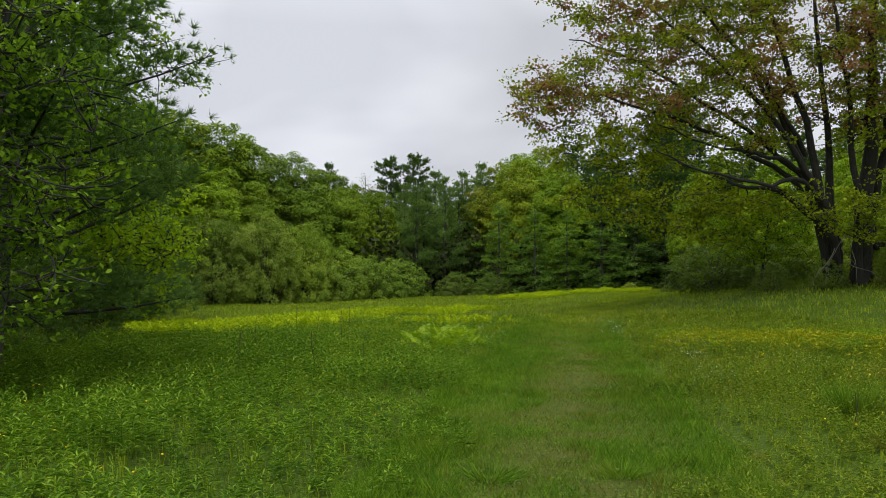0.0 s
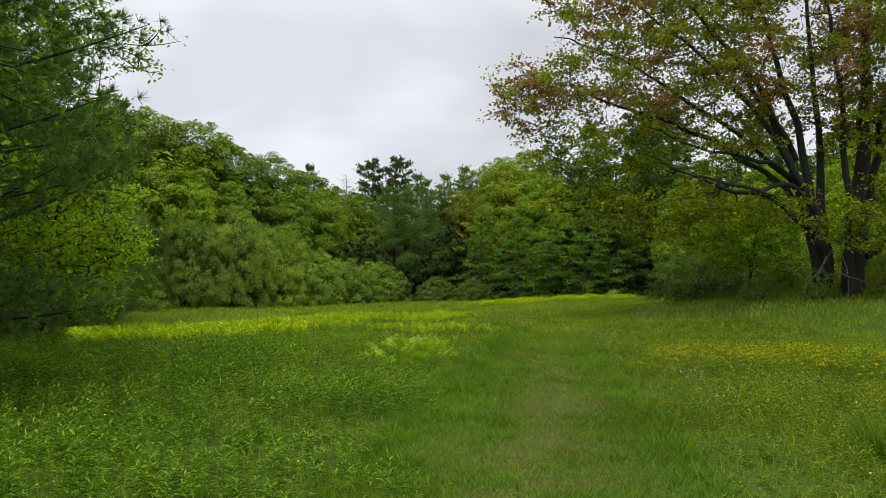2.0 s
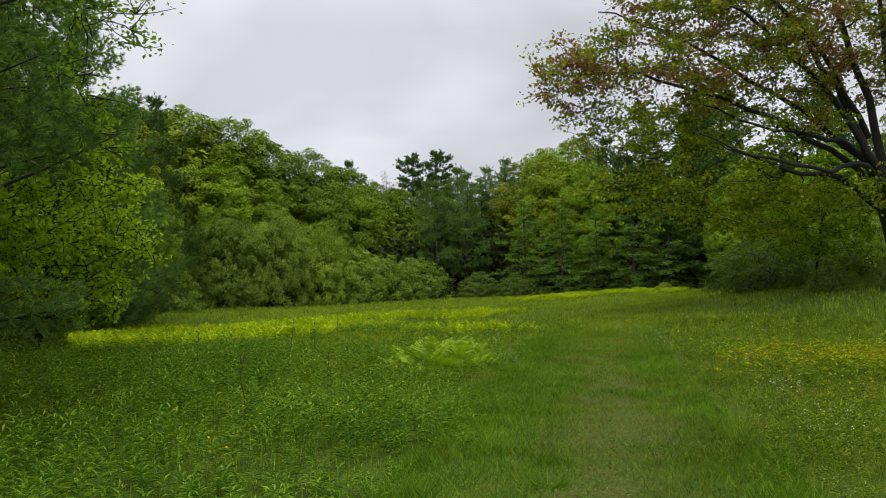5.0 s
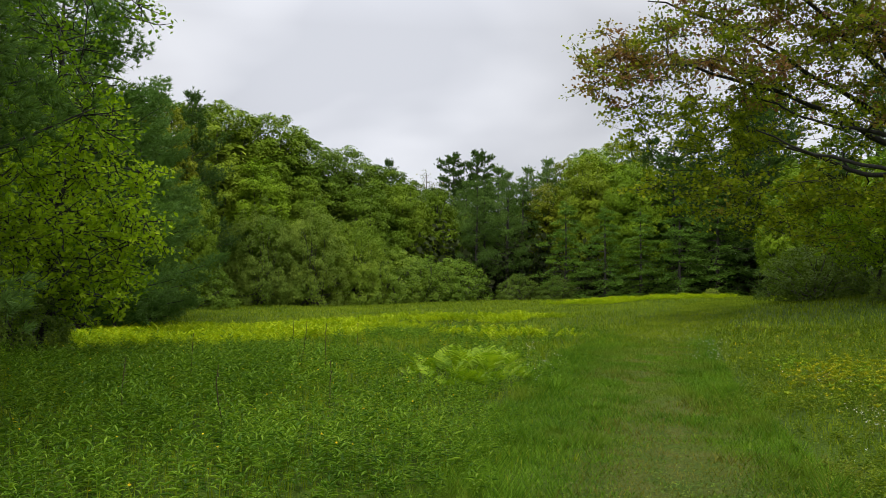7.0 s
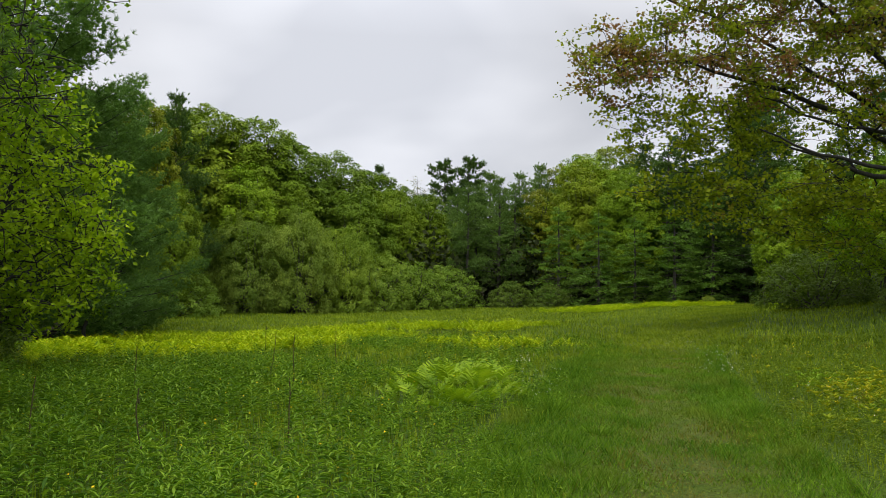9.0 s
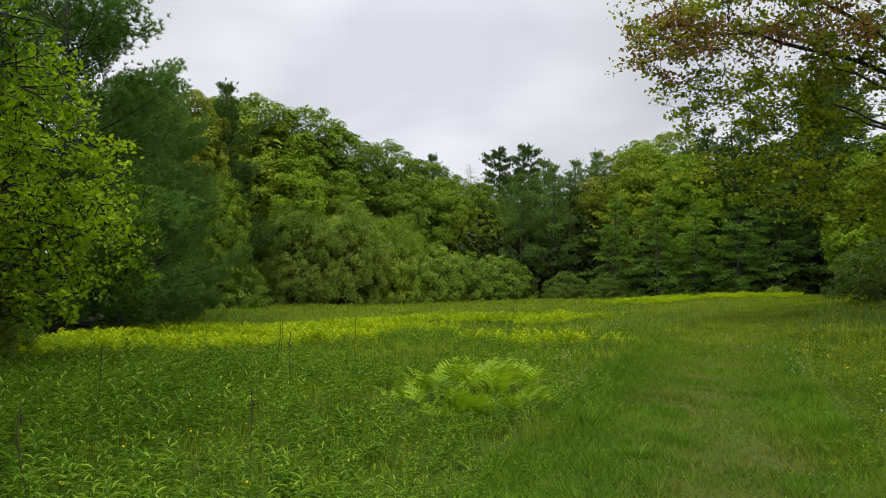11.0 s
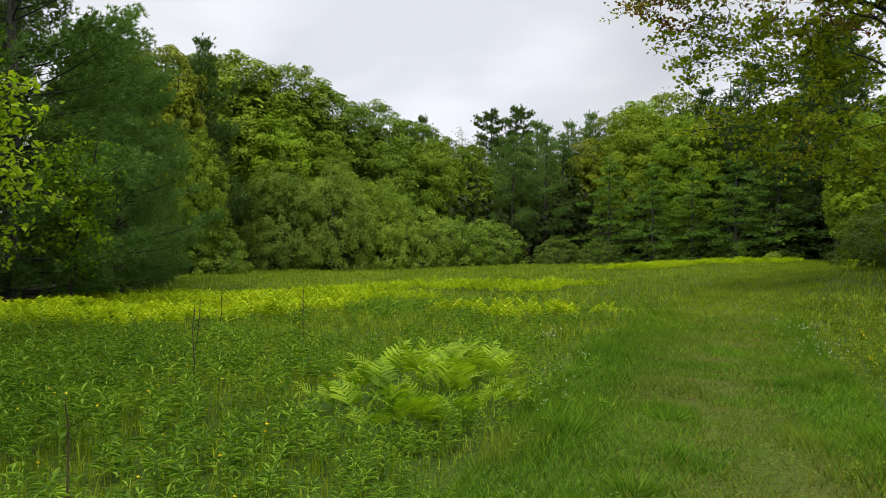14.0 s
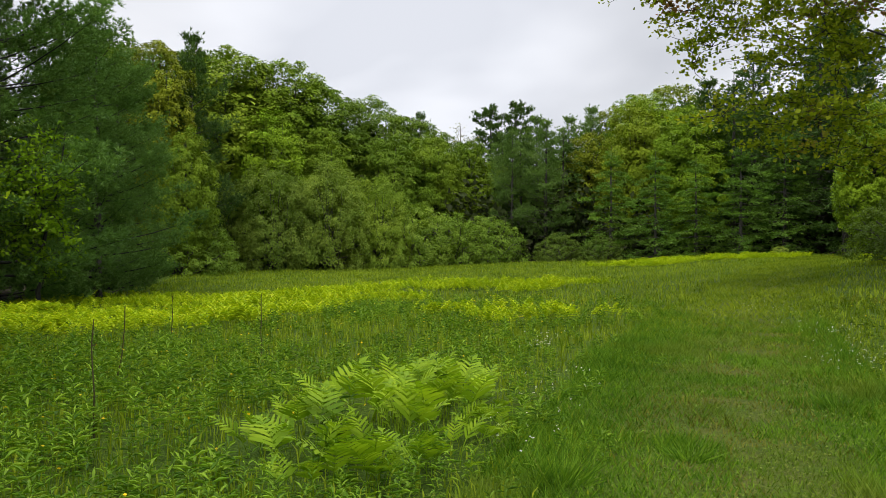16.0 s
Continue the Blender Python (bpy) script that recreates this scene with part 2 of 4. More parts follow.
def leaves(rng, at, facing, size, slim=0.6, droop=0.0):
    """Folded leaves: verts and tris. at, facing: n x 3; size: n."""
    n = len(at)
    r = rng.normal(size=(n, 3))
    axis = unit(np.cross(facing, r))
    axis[:, 2] -= droop
    axis = unit(axis)
    side = unit(np.cross(facing, axis))
    up = np.cross(axis, side)
    s = np.asarray(size)[:, None]
    base, tip = at - axis * s * 0.5, at + axis * s * 0.5
    mid = at - axis * s * 0.05
    lf, rt = mid + side * s * slim * 0.5 + up * s * 0.12, mid - side * s * slim * 0.5 + up * s * 0.12
    v = np.stack([base, rt, tip, lf], 1).reshape(-1, 3)
    k = np.arange(n)[:, None] * 4
    return v, np.concatenate([k + [0, 1, 2], k + [0, 2, 3]], 1).reshape(-1, 3)


def flecks(rng, at, facing, size, slim=0.85):
    """Small far leaves: one triangle each."""
    axis = unit(np.cross(facing, rng.normal(size=(len(at), 3))))
    side = np.cross(facing, axis)
    s = np.asarray(size).reshape(-1, 1)
    v = np.stack([at - axis * s * 0.45 - side * s * slim * 0.5, at - axis * s * 0.45 + side * s * slim * 0.5, at + axis * s * 0.6], 1).reshape(-1, 3)
    return v, np.arange(len(at) * 3).reshape(-1, 3)


def sprays(rng, centre, way, r, per, leaf, flat=0.68, low=-1e9, loose=0.42):
    """Sprays of small leaves: a flattened cap about each centre, open to the side that way points to."""
    c, w, rr = np.repeat(centre, per, 0), np.repeat(way, per, 0), np.repeat(np.asarray(r).reshape(-1, 1), per, 0)
    n = len(c)
    d = unit(rng.normal(size=(n, 3)) + 0.45 * w + [0, 0, 0.45])
    at = c + d * rr * rng.uniform(0.15, 1, (n, 1)) ** 0.45 * [1, 1, flat]
    at[:, 2] -= 0.12 * flat * (((at - c) ** 2)[:, :2].sum(1)) / rr[:, 0]
    ok = at[:, 2] > low
    facing = unit(d * 0.5 + w * 0.3 + [0, 0, 0.55] + rng.normal(size=(n, 3)) * loose)
    return flecks(rng, at[ok], facing[ok], rng.uniform(0.6, 1.3, ok.sum()) * leaf)


def lobed(rng, d, lobes, depth):
    """How far a crown reaches along each direction: rounded masses with hollows between them."""
    way = unit(rng.normal(size=(lobes, 3)) + [0, 0, 0.2])
    return 1 - depth * (1 - smooth(0.6, 0.97, (d @ way.T).max(1)))


def strips(rng, root, tip, width, level=0.0):
    """Single pointed blades or needles: one triangle each. level: how far they lie flat, facing up."""
    n = len(root)
    side = unit(np.cross(tip - root, rng.normal(size=(n, 3)) + [0, 0, level])) * np.asarray(width).reshape(-1, 1) * 0.5
    v = np.stack([root - side, root + side, tip], 1).reshape(-1, 3)
    return v, np.arange(n * 3).reshape(-1, 3)


def part(name, me, parent, label=""):
    ob = new(name, me)
    ob.parent = parent
    if label:
        tagged(ob, label)
    return ob


def smooth(a, b, x):
    t = np.clip((np.asarray(x, float) - a) / (b - a), 0, 1)
    return t * t * (3 - 2 * t)


# ---------------------------------------------------------------- the lie of the land
def path_x(y):
    """Middle of the mown path."""
    return np.interp(y, [-40, 0, 5.4, 16, 21, 30, 42, 52, 62, 90], [-3, 0.3, 0.7, 2.1, 3.0, 5.1, 9.0, 12.8, 18, 34])


def height(x, y):
    x, y = np.asarray(x, float), np.asarray(y, float)
    left = -0.42 * smooth(1, -14, x) * smooth(8, 30, y)
    dip = -0.30 * smooth(20, 38, y) * (1 - 0.75 * smooth(-2, 10, x))
    mound = 1.15 * np.exp(-((x - 18.5) / 6.0) ** 2 - ((y - 36) / 9.0) ** 2)
    right = 0.45 * smooth(4, 14, x) * smooth(24, 50, y)
    ripple = 0.03 * np.sin(x * 0.9 + 1.3 * np.sin(y * 0.31)) * np.sin(y * 0.7) * smooth(2.2, 5, np.abs(x - path_x(y)))
    # added rise behind the wood, to block horizon light between the trunks
    added_hill = 6.0 * smooth(96, 170, np.hypot(1.5 * x, y)) * smooth(20, 60, y)
    return left + dip + mound + right + ripple + added_hill


def meadow_edge(x, y):
    """True on the open meadow."""
    lx = np.interp(y, [-10, 8, 14, 24, 30, 38, 48, 58, 66], [-7, -8, -7.5, -13.5, -15, -15, -18, -22, -24])
    rx = np.interp(y, [0, 30, 40, 60, 70], [14, 24, 23, 24, 22])
    by = np.interp(x, [-24, -16, -8, 0, 10, 22], [62, 65, 69, 73, 71, 70])
    return (x > lx) & (x < rx) & (y < by)


def build_ground():
    xs = np.concatenate([-np.geomspace(40, 1500, 22)[::-1], np.arange(-39.5, 39.6, 0.5), np.geomspace(40, 1500, 22)])
    ys = np.concatenate([-np.geomspace(20, 1500, 20)[::-1], np.arange(-19.5, 79.6, 0.5), np.geomspace(80, 1500, 22)])
    gx, gy = np.meshgrid(xs, ys)
    far = 1 - smooth(60, 300, np.hypot(gx, gy))
    v = np.stack([gx, gy, height(gx, gy) * far], -1).reshape(-1, 3)
    w = len(xs)
    i, j = np.meshgrid(np.arange(len(ys) - 1), np.arange(w - 1), indexing="ij")
    a = i * w + j
    tris = np.stack([np.stack([a, a + 1, a + w + 1], -1), np.stack([a, a + w + 1, a + w], -1)], 2).reshape(-1, 3)
    me = mesh_of("ground", v, tris, M_GROUND)
    worn = 1 - smooth(0.2, 1.3, np.abs(v[:, 0] - path_x(v[:, 1]) - 0.25 - 0.3 * np.sin(v[:, 1] * 0.6)))
    at = me.attributes.new("worn", "FLOAT", "POINT")
    at.data.foreach_set("value", worn.astype(np.float32))
    # litter with painted shade: beyond the meadow's edge on the left and far side
    shade = (~meadow_edge(v[:, 0] + 2.0, v[:, 1] - 2.0)) & (v[:, 1] > -19 + 3 * np.sin(v[:, 0])) & (np.hypot(v[:, 0], v[:, 1]) < 260) & ((v[:, 0] < 0) | (v[:, 1] > 40))
    at = me.attributes.new("shaded_litter", "FLOAT", "POINT")
    at.data.foreach_set("value", shade.astype(np.float32))
    me.polygons.foreach_set("use_smooth", np.ones(len(me.polygons), bool))
    tagged(new("ground", me), "grassy meadow ground with a worn mown track", "ground", kind="structure")


build_ground()


def stuff(name, pile, mat, label, category):
    return tagged(new(name, pile.mesh(name, mat)), label, category, kind="stuff")


# ---------------------------------------------------------------- trees
def twig_path(rng, a, b, k=5, sag=0.0, wander=0.06):
    a, b = np.asarray(a, float), np.asarray(b, float)
    t = np.linspace(0, 1, k)[:, None]
    p = a + (b - a) * t
    d = np.linalg.norm(b - a)
    p[1:-1] += rng.normal(size=(k - 2, 3)) * d * wander
    p[:, 2] += sag * d * (t[:, 0] * (1 - t[:, 0])) * 4
    return p


def rooted(name, x, y, label, category, group=""):
    root = new(name)
    root.location = (x, y, float(height(x, y)))
    return tagged(root, label, category, group)


def grown_tree(root, seed, stems, clumps, leaf_mat, leaf_n, leaf_size, clump_r, droop=0.3, slim=0.75, wood=M_BARK, flat=0.6, limb_name="limb", split=1e9, high_mat=None):
    """A tree whose boughs grow from its stems to every clump of leaves. stems: (points, first radius); clumps: n x 3, in the root's space."""
    rng = np.random.default_rng(seed)
    nodes, rads = [], []
    for pts, r in stems:
        pts = np.asarray(pts, float)
        t = np.linspace(0, 1, 14)
        s = np.linspace(0, 1, len(pts))
        fine = np.stack([np.interp(t, s, pts[:, c]) for c in range(3)], 1)
        fine[1:-1] += rng.normal(size=(12, 3)) * 0.06
        rr = r * (1 - 0.82 * t)
        pile = Pile()
        rr2 = rr.copy()
        rr2[0] *= 1.2
        pile.tube(fine, rr2, 9)
        part("trunk", pile.mesh("trunk", wood), root)
        nodes.extend(fine[3:])
        rads.extend(rr[3:])
    mid = np.mean([np.asarray(p)[-1] for p, _ in stems], 0) * [1, 1, 0.5]
    order = np.argsort(np.linalg.norm(clumps - mid, axis=1))
    wood_pile, big = Pile(), []
    for c in clumps[order]:
        n = np.asarray(nodes)
        d = np.linalg.norm(n - c, axis=1) + 0.8 * np.maximum(0, n[:, 2] - c[2])
        i = int(np.argmin(d))
        length = np.linalg.norm(n[i] - c)
        p = twig_path(rng, n[i], c, 6, 0.06, 0.05)
        r0 = min(rads[i] * 0.8, 0.02 + 0.026 * length)
        rr = np.linspace(r0, 0.011, 6)
        if length > 2.2:
            pile = Pile()
            pile.tube(p, rr, 6)
            big.append(pile)
        else:
            wood_pile.tube(p, rr, 5)
        nodes.extend(p[1:])
        rads.extend(rr[1:])
    # fine twigs inside each clump, leaves along them
    ends = np.repeat(clumps, 5, 0) + rng.normal(size=(len(clumps) * 5, 3)) * clump_r * [0.75, 0.75, 0.75 * flat]
    starts = np.repeat(clumps, 5, 0)
    for a, b in zip(starts, ends):
        wood_pile.tube(np.stack([a, (a + b) / 2 + rng.normal(size=3) * 0.03, b]), [0.013, 0.01, 0.005], 3)
    for pile in big:
        part(limb_name, pile.mesh("limb", wood), root)
    tagged(part("twigwork", wood_pile.mesh("twigwork", wood), root), kind="stuff")
    k = rng.integers(0, len(ends), leaf_n)
    f = rng.uniform(0.15, 1.1, leaf_n)[:, None]
    at = starts[k] + (ends[k] - starts[k]) * f + rng.normal(size=(leaf_n, 3)) * clump_r * [0.2, 0.2, 0.2 * flat]
    facing = unit(rng.normal(size=(leaf_n, 3)) * 0.7 + [0, 0, 0.8])
    size = rng.uniform(0.6, 1.2, leaf_n) * leaf_size
    made = []
    for mat, pick in ((leaf_mat, at[:, 2] < split), (high_mat, at[:, 2] >= split)):
        if pick.any():
            crown = Pile()
            crown.add(*leaves(rng, at[pick], facing[pick], size[pick], slim, droop))
            made.append(part("crown", crown.mesh("crown", mat), root))
    return made[0]


def in_blobs(rng, n, blobs):
    """Points in the outer part of ellipsoids (centre, radii), shared out by their size."""
    size = np.array([b[1][0] * b[1][1] * b[1][2] for b in blobs]) ** 0.66
    out = []
    for (c, r), k in zip(blobs, np.round(n * size / size.sum()).astype(int)):
        d = unit(rng.normal(size=(k, 3)))
        out.append(np.asarray(c) + d * (rng.uniform(0.03, 1, (k, 1)) ** 0.37) * np.asarray(r))
    return np.concatenate(out)


def broad_tree(name, seed, h, spread, clear, clumps, per, leaf, mat=M_BROAD, wood=M_BARK):
    """A whole broadleaf tree at the origin: sprays of leaves over a lobed crown, round a tapered trunk with limbs."""
    rng = np.random.default_rng(seed)
    root = new(name)
    mid = np.array([0, 0, (h + clear) / 2])
    rad = np.array([spread, spread, (h - clear) / 2])
    trunk = Pile()
    lean = rng.normal(size=2) * 0.03 * h
    tp = np.array([[0, 0, -0.3], [lean[0] * 0.3, lean[1] * 0.3, h * 0.3], [lean[0], lean[1], h * 0.62], [lean[0] * 1.3, lean[1] * 1.2, h * 0.9]])
    trunk.tube(tp, np.array([0.021, 0.014, 0.008, 0.002]) * h, 8)
    part("trunk", trunk.mesh("trunk", wood), root)
    k = np.arange(clumps) + 0.5
    up, a = 1 - 2 * k / clumps, k * 2.39996
    d = unit(np.stack([np.cos(a) * np.sqrt(1 - up ** 2), np.sin(a) * np.sqrt(1 - up ** 2), up], 1) + rng.normal(size=(clumps, 3)) * 0.1)
    reach = lobed(rng, d, 15, 0.36) * rng.uniform(0.84, 1.02, clumps)
    centre = mid + d * rad * reach[:, None] * [1, 1, 0.96]
    pr = spread * rng.uniform(0.13, 0.24, clumps)
    limb = Pile()
    for c in centre[::6]:
        foot = np.array([0, 0, max(clear * 0.7, c[2] * 0.6)])
        limb.tube(twig_path(rng, foot, c, 5, 0.05, 0.06), np.linspace(0.006 * h, 0.001 * h, 5), 5)
    tagged(part("branchwork", limb.mesh("branchwork", wood), root), kind="stuff")
    crown = Pile()
    crown.add(*sprays(rng, centre, d, pr, per, leaf))
    inner = clumps // 2
    di = unit(rng.normal(size=(inner, 3)))
    crown.add(*sprays(rng, mid + di * rad * rng.uniform(0.35, 0.66, (inner, 1)), di, np.full(inner, spread * 0.26), per // 3, leaf * 2.2, 0.8))
    part("crown", crown.mesh("crown", mat), root)
    return root



def pine_tree(name, seed, h, spread, clear, gap, boughs, tufts, needles, nlen, nwid, flat=False, fall=0.9, ragged=0.25, near=False, tight=0.075):
    """A whole conifer at the origin: whorls of boughs round a straight trunk, with tufts of needles on them."""
    rng = np.random.default_rng(seed)
    root = new(name)
    trunk = Pile()
    trunk.tube([[0, 0, -0.3], [0.05, 0, h * 0.4], [-0.04, 0.05, h * 0.75], [0, 0, h]], np.array([0.019, 0.013, 0.007, 0.001]) * h, 8)
    part("trunk", trunk.mesh("trunk", M_BARK), root)
    wood, roots, tips = Pile(), [], []
    z = clear
    while z < h * 0.985:
        t = (z - clear) / (h - clear)
        reach = spread * (1 - t) ** fall * (0.55 + 0.45 * min(1, t * 6 + 0.35)) + 0.12 * nlen
        n = max(3, int(round(boughs * (1 - 0.4 * t))))
        a0 = rng.uniform(0, 6.28)
        for k in range(n):
            a = a0 + k * 6.283 / n + rng.normal() * 0.25
            length = max(0.15, reach * (1 + ragged * rng.normal()))
            rise = (0.02 if flat else 0.1 + 0.5 * t) + 0.1 * rng.normal()
            out = np.array([math.cos(a), math.sin(a), rise])
            side = np.array([-math.sin(a), math.cos(a), 0])
            p0 = np.array([0, 0, z + rng.normal() * gap * 0.2])
            s = np.linspace(0, 1, 5)[:, None]
            p = p0 + out * length * s
            p[:, 2] += length * (-0.12 * s[:, 0] + (0.0 if flat else 0.16) * s[:, 0] ** 2 - (0.14 * s[:, 0] ** 2 if flat else 0))
            if near:
                bough = Pile()
                bough.tube(p, np.linspace(0.004 * h * (1 - 0.7 * t), 0.006, 5), 5)
                part("bough", bough.mesh("bough", M_MAPLE_BARK), root)
            else:
                wood.tube(p, np.linspace(0.004 * h * (1 - 0.7 * t), 0.006, 5), 4)
            groups = max(4, int(round(tufts / 6 * (0.4 + 0.6 * length / spread))))
            m = groups * 6
            u = np.repeat(rng.uniform(0.3, 1.0, groups) ** (0.68 if near else 0.75), 6)
            at = np.stack([np.interp(u, s[:, 0], p[:, c]) for c in range(3)], 1)
            off = np.repeat(rng.normal(size=groups) * 0.32, 6) * length * (1.2 - u) + rng.normal(size=m) * tight * spread
            at = at + side * off[:, None] + unit(out) * (rng.normal(size=m) * tight * spread)[:, None]
            at[:, 2] += rng.normal(size=m) * (0.02 if flat else 0.05) * spread + (0.0 if flat else 0.03 * spread)
            spin = unit(out * 0.7 + side * np.sign(off)[:, None] * 0.45 + rng.normal(size=(m, 3)) * 0.3 + [0, 0, 0.05 if flat else 0.35])
            roots.append(np.repeat(at, needles, 0))
            fan = unit(np.repeat(spin, needles, 0) + rng.normal(size=(m * needles, 3)) * ([0.55, 0.55, 0.16] if flat else [0.6, 0.6, 0.55]))
            tips.append(roots[-1] + fan * nlen * rng.uniform(0.7, 1.15, (m * needles, 1)))
        z += gap * rng.uniform(0.8, 1.2)
    if not near:
        tagged(part("branchwork", wood.mesh("branchwork", M_BARK), root), kind="stuff")
    r, t = np.concatenate(roots), np.concatenate(tips)
    crown = Pile()
    crown.add(*strips(rng, r, t, np.full(len(r), nwid), 2.2 if flat else 0.9))
    part("crown", crown.mesh("crown", M_PINE), root)
    return root


def shrub(name, seed, h, spread, clumps, per, leaf, mat=M_SHRUB):
    """A whole rounded bush at the origin: upright stems and a lobed dome of small leaves down to the ground."""
    rng = np.random.default_rng(seed)
    root = new(name)
    k = np.arange(clumps) + 0.5
    up, a = 1 - 1.12 * k / clumps, k * 2.39996
    d = unit(np.stack([np.cos(a) * np.sqrt(1 - up ** 2), np.sin(a) * np.sqrt(1 - up ** 2), up], 1) + rng.normal(size=(clumps, 3)) * 0.08)
    reach = lobed(rng, d, 14, 0.34) * rng.uniform(0.84, 1.02, clumps)
    c = d * [spread, spread, h * 0.94] * reach[:, None] + [0, 0, 0.05 * h]
    stem = Pile()
    for p in c[::7]:
        foot = rng.normal(size=3) * [0.2, 0.2, 0] * spread * 0.4
        foot[2] = -0.1
        stem.tube(twig_path(rng, foot, p, 5, 0.05, 0.05), np.linspace(0.05, 0.012, 5), 4)
    tagged(part("stemwork", stem.mesh("stemwork", M_BARK), root), kind="stuff")
    crown = Pile()
    crown.add(*sprays(rng, c, d, min(spread, h) * rng.uniform(0.08, 0.15, clumps), per, leaf, 0.8, 0.02, 0.4))
    inner = clumps // 2
    di = unit(rng.normal(size=(inner, 3)) * [1, 1, 0.7] + [0, 0, 0.4])
    crown.add(*sprays(rng, di * [spread, spread, h * 0.9] * rng.uniform(0.4, 0.75, (inner, 1)), di, np.full(inner, spread * 0.22), per // 3, leaf * 2, 1.0, 0.02))
    part("crown", crown.mesh("crown", mat), root)
    return root



PROTOS = {}


def plant(kind, x, y, h, wide=1.0, tint=(1, 1, 1), turn=None, label="", z=None):
    """Sets a tree of one of the grown kinds; the first of a kind is the one that was built, later ones are copies."""
    root, full, category, group, text, used = PROTOS[kind]
    turn = (x * 37.0 + y * 91.0) % 360 if turn is None else turn
    m = pose(x, y, float(height(x, y)) if z is None else z, 0, 0, turn)
    if used:
        root = copy_thing(root, m)
    else:
        PROTOS[kind][5] = True
        root.matrix_basis = m
    s = h / full
    root.scale = (s * wide, s * wide, s)
    tagged(root, label or text, category, group)
    for o in root.children:
        if o.name.startswith("crown"):
            o.color = (*tint, 1)
    return root


def proto(kind, root, full, category, group, text):
    PROTOS[kind] = [root, full, category, group, text, False]


WOODS = "trees at the edge of the meadow"
proto("oak", broad_tree("broadleaf_tree", 11, 15, 4.6, 1.2, 230, 150, 0.185), 15, "tree", WOODS, "leafy green broadleaf tree in the wood's edge")
proto("ash", broad_tree("broadleaf_tree", 12, 15, 3.6, 1.0, 210, 140, 0.17), 15, "tree", WOODS, "tall green broadleaf tree in spring leaf")
proto("beech", broad_tree("broadleaf_tree", 13, 12, 4.0, 0.3, 210, 150, 0.165), 12, "tree", WOODS, "round fresh green broadleaf tree at the wood's edge")
proto("pine", pine_tree("pine_tree", 21, 16, 3.8, 2.6, 1.0, 6, 66, 9, 0.32, 0.07, ragged=0.22, fall=0.75), 16, "tree", WOODS, "dark green white pine in the wood's edge")
proto("old_pine", pine_tree("pine_tree", 22, 19, 3.4, 8.5, 1.0, 6, 66, 10, 0.4, 0.09, ragged=0.4, fall=0.45), 19, "tree", WOODS, "tall dark pine standing above the wood")
proto("hemlock", pine_tree("hemlock_tree", 23, 13, 4.2, 0.5, 0.95, 7, 66, 10, 0.32, 0.08, flat=True, ragged=0.35, fall=0.7), 13, "tree", WOODS, "dark layered conifer with low spreading boughs")
proto("far_oak", broad_tree("broadleaf_tree", 14, 14, 4.6, 1.0, 130, 80, 0.3), 14, "tree", WOODS, "green broadleaf tree deep in the wood")
proto("shrub", shrub("shrub", 31, 6.0, 4.0, 330, 120, 0.1), 6, "shrub", "willow shrubs along the wood", "large rounded grey-green willow shrub before the trees")
proto("low_shrub", shrub("shrub", 32, 3.0, 2.6, 150, 90, 0.08), 3, "shrub", "low shrubs along the wood", "low rounded green shrub at the meadow's edge")

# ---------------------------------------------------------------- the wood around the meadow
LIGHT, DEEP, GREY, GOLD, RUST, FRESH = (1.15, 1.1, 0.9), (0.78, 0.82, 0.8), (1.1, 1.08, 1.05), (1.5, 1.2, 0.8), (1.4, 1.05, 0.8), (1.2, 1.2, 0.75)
# far row, rising over the rest
plant("old_pine", -7.6, 116, 17.8, 1.0, DEEP)
plant("old_pine", -4.3, 116.6, 18.1, 1.0, DEEP, label="tall dark pine with a broken flat top above the wood")
plant("pine", -15.1, 106, 16.6, 0.8, DEEP, label="slender dark pine rising behind the wood")
plant("pine", -0.8, 88, 13.2, 1.15, (1.4, 1.35, 1.3))
plant("pine", 2.2, 90, 13.4, 1.0, (1.4, 1.35, 1.3))
plant("pine", 4.4, 92.5, 14.6, 0.9, (1.4, 1.35, 1.3))
plant("pine", -4.4, 93, 12.5, 1.1, (1.4, 1.35, 1.3))
plant("pine", 17.0, 80, 16.2, 1.1, DEEP)
plant("pine", 14.1, 84, 14.8, 1.1, DEEP)
plant("pine", 20.5, 74.5, 16.8, 1.1, DEEP)
plant("pine", 25, 82, 20, 1.2, DEEP)
# unseen pines left of the path, added to block light from the near trees
for x, y, h in ((-11.2, 8.0, 13), (-12.0, 12.6, 14), (-11.0, 3.2, 12), (-15.5, 6.5, 15), (-15, 0.5, 14)):
    plant("pine", x, y, h, 0.9, DEEP)
plant("pine", 30, 72, 18, 1.2, DEEP)
plant("pine", 22.5, 78, 18.5, 1.1, DEEP)
plant("oak", 9.5, 91, 15.6, 1.0, FRESH)
plant("ash", 6.8, 95, 15.2, 1.1, GOLD, label="broadleaf tree with yellow-green spring leaves")
plant("ash", 4.0, 82, 11.2, 0.9, RUST, label="broadleaf tree with rusty young leaves")
plant("oak", 12.5, 95, 17, 1.0, GOLD, label="broadleaf tree with yellow-green spring leaves")
plant("ash", -9.0, 97, 12.5, 1.0, LIGHT)
plant("ash", -12.6, 95, 13.4, 1.0, GREY)
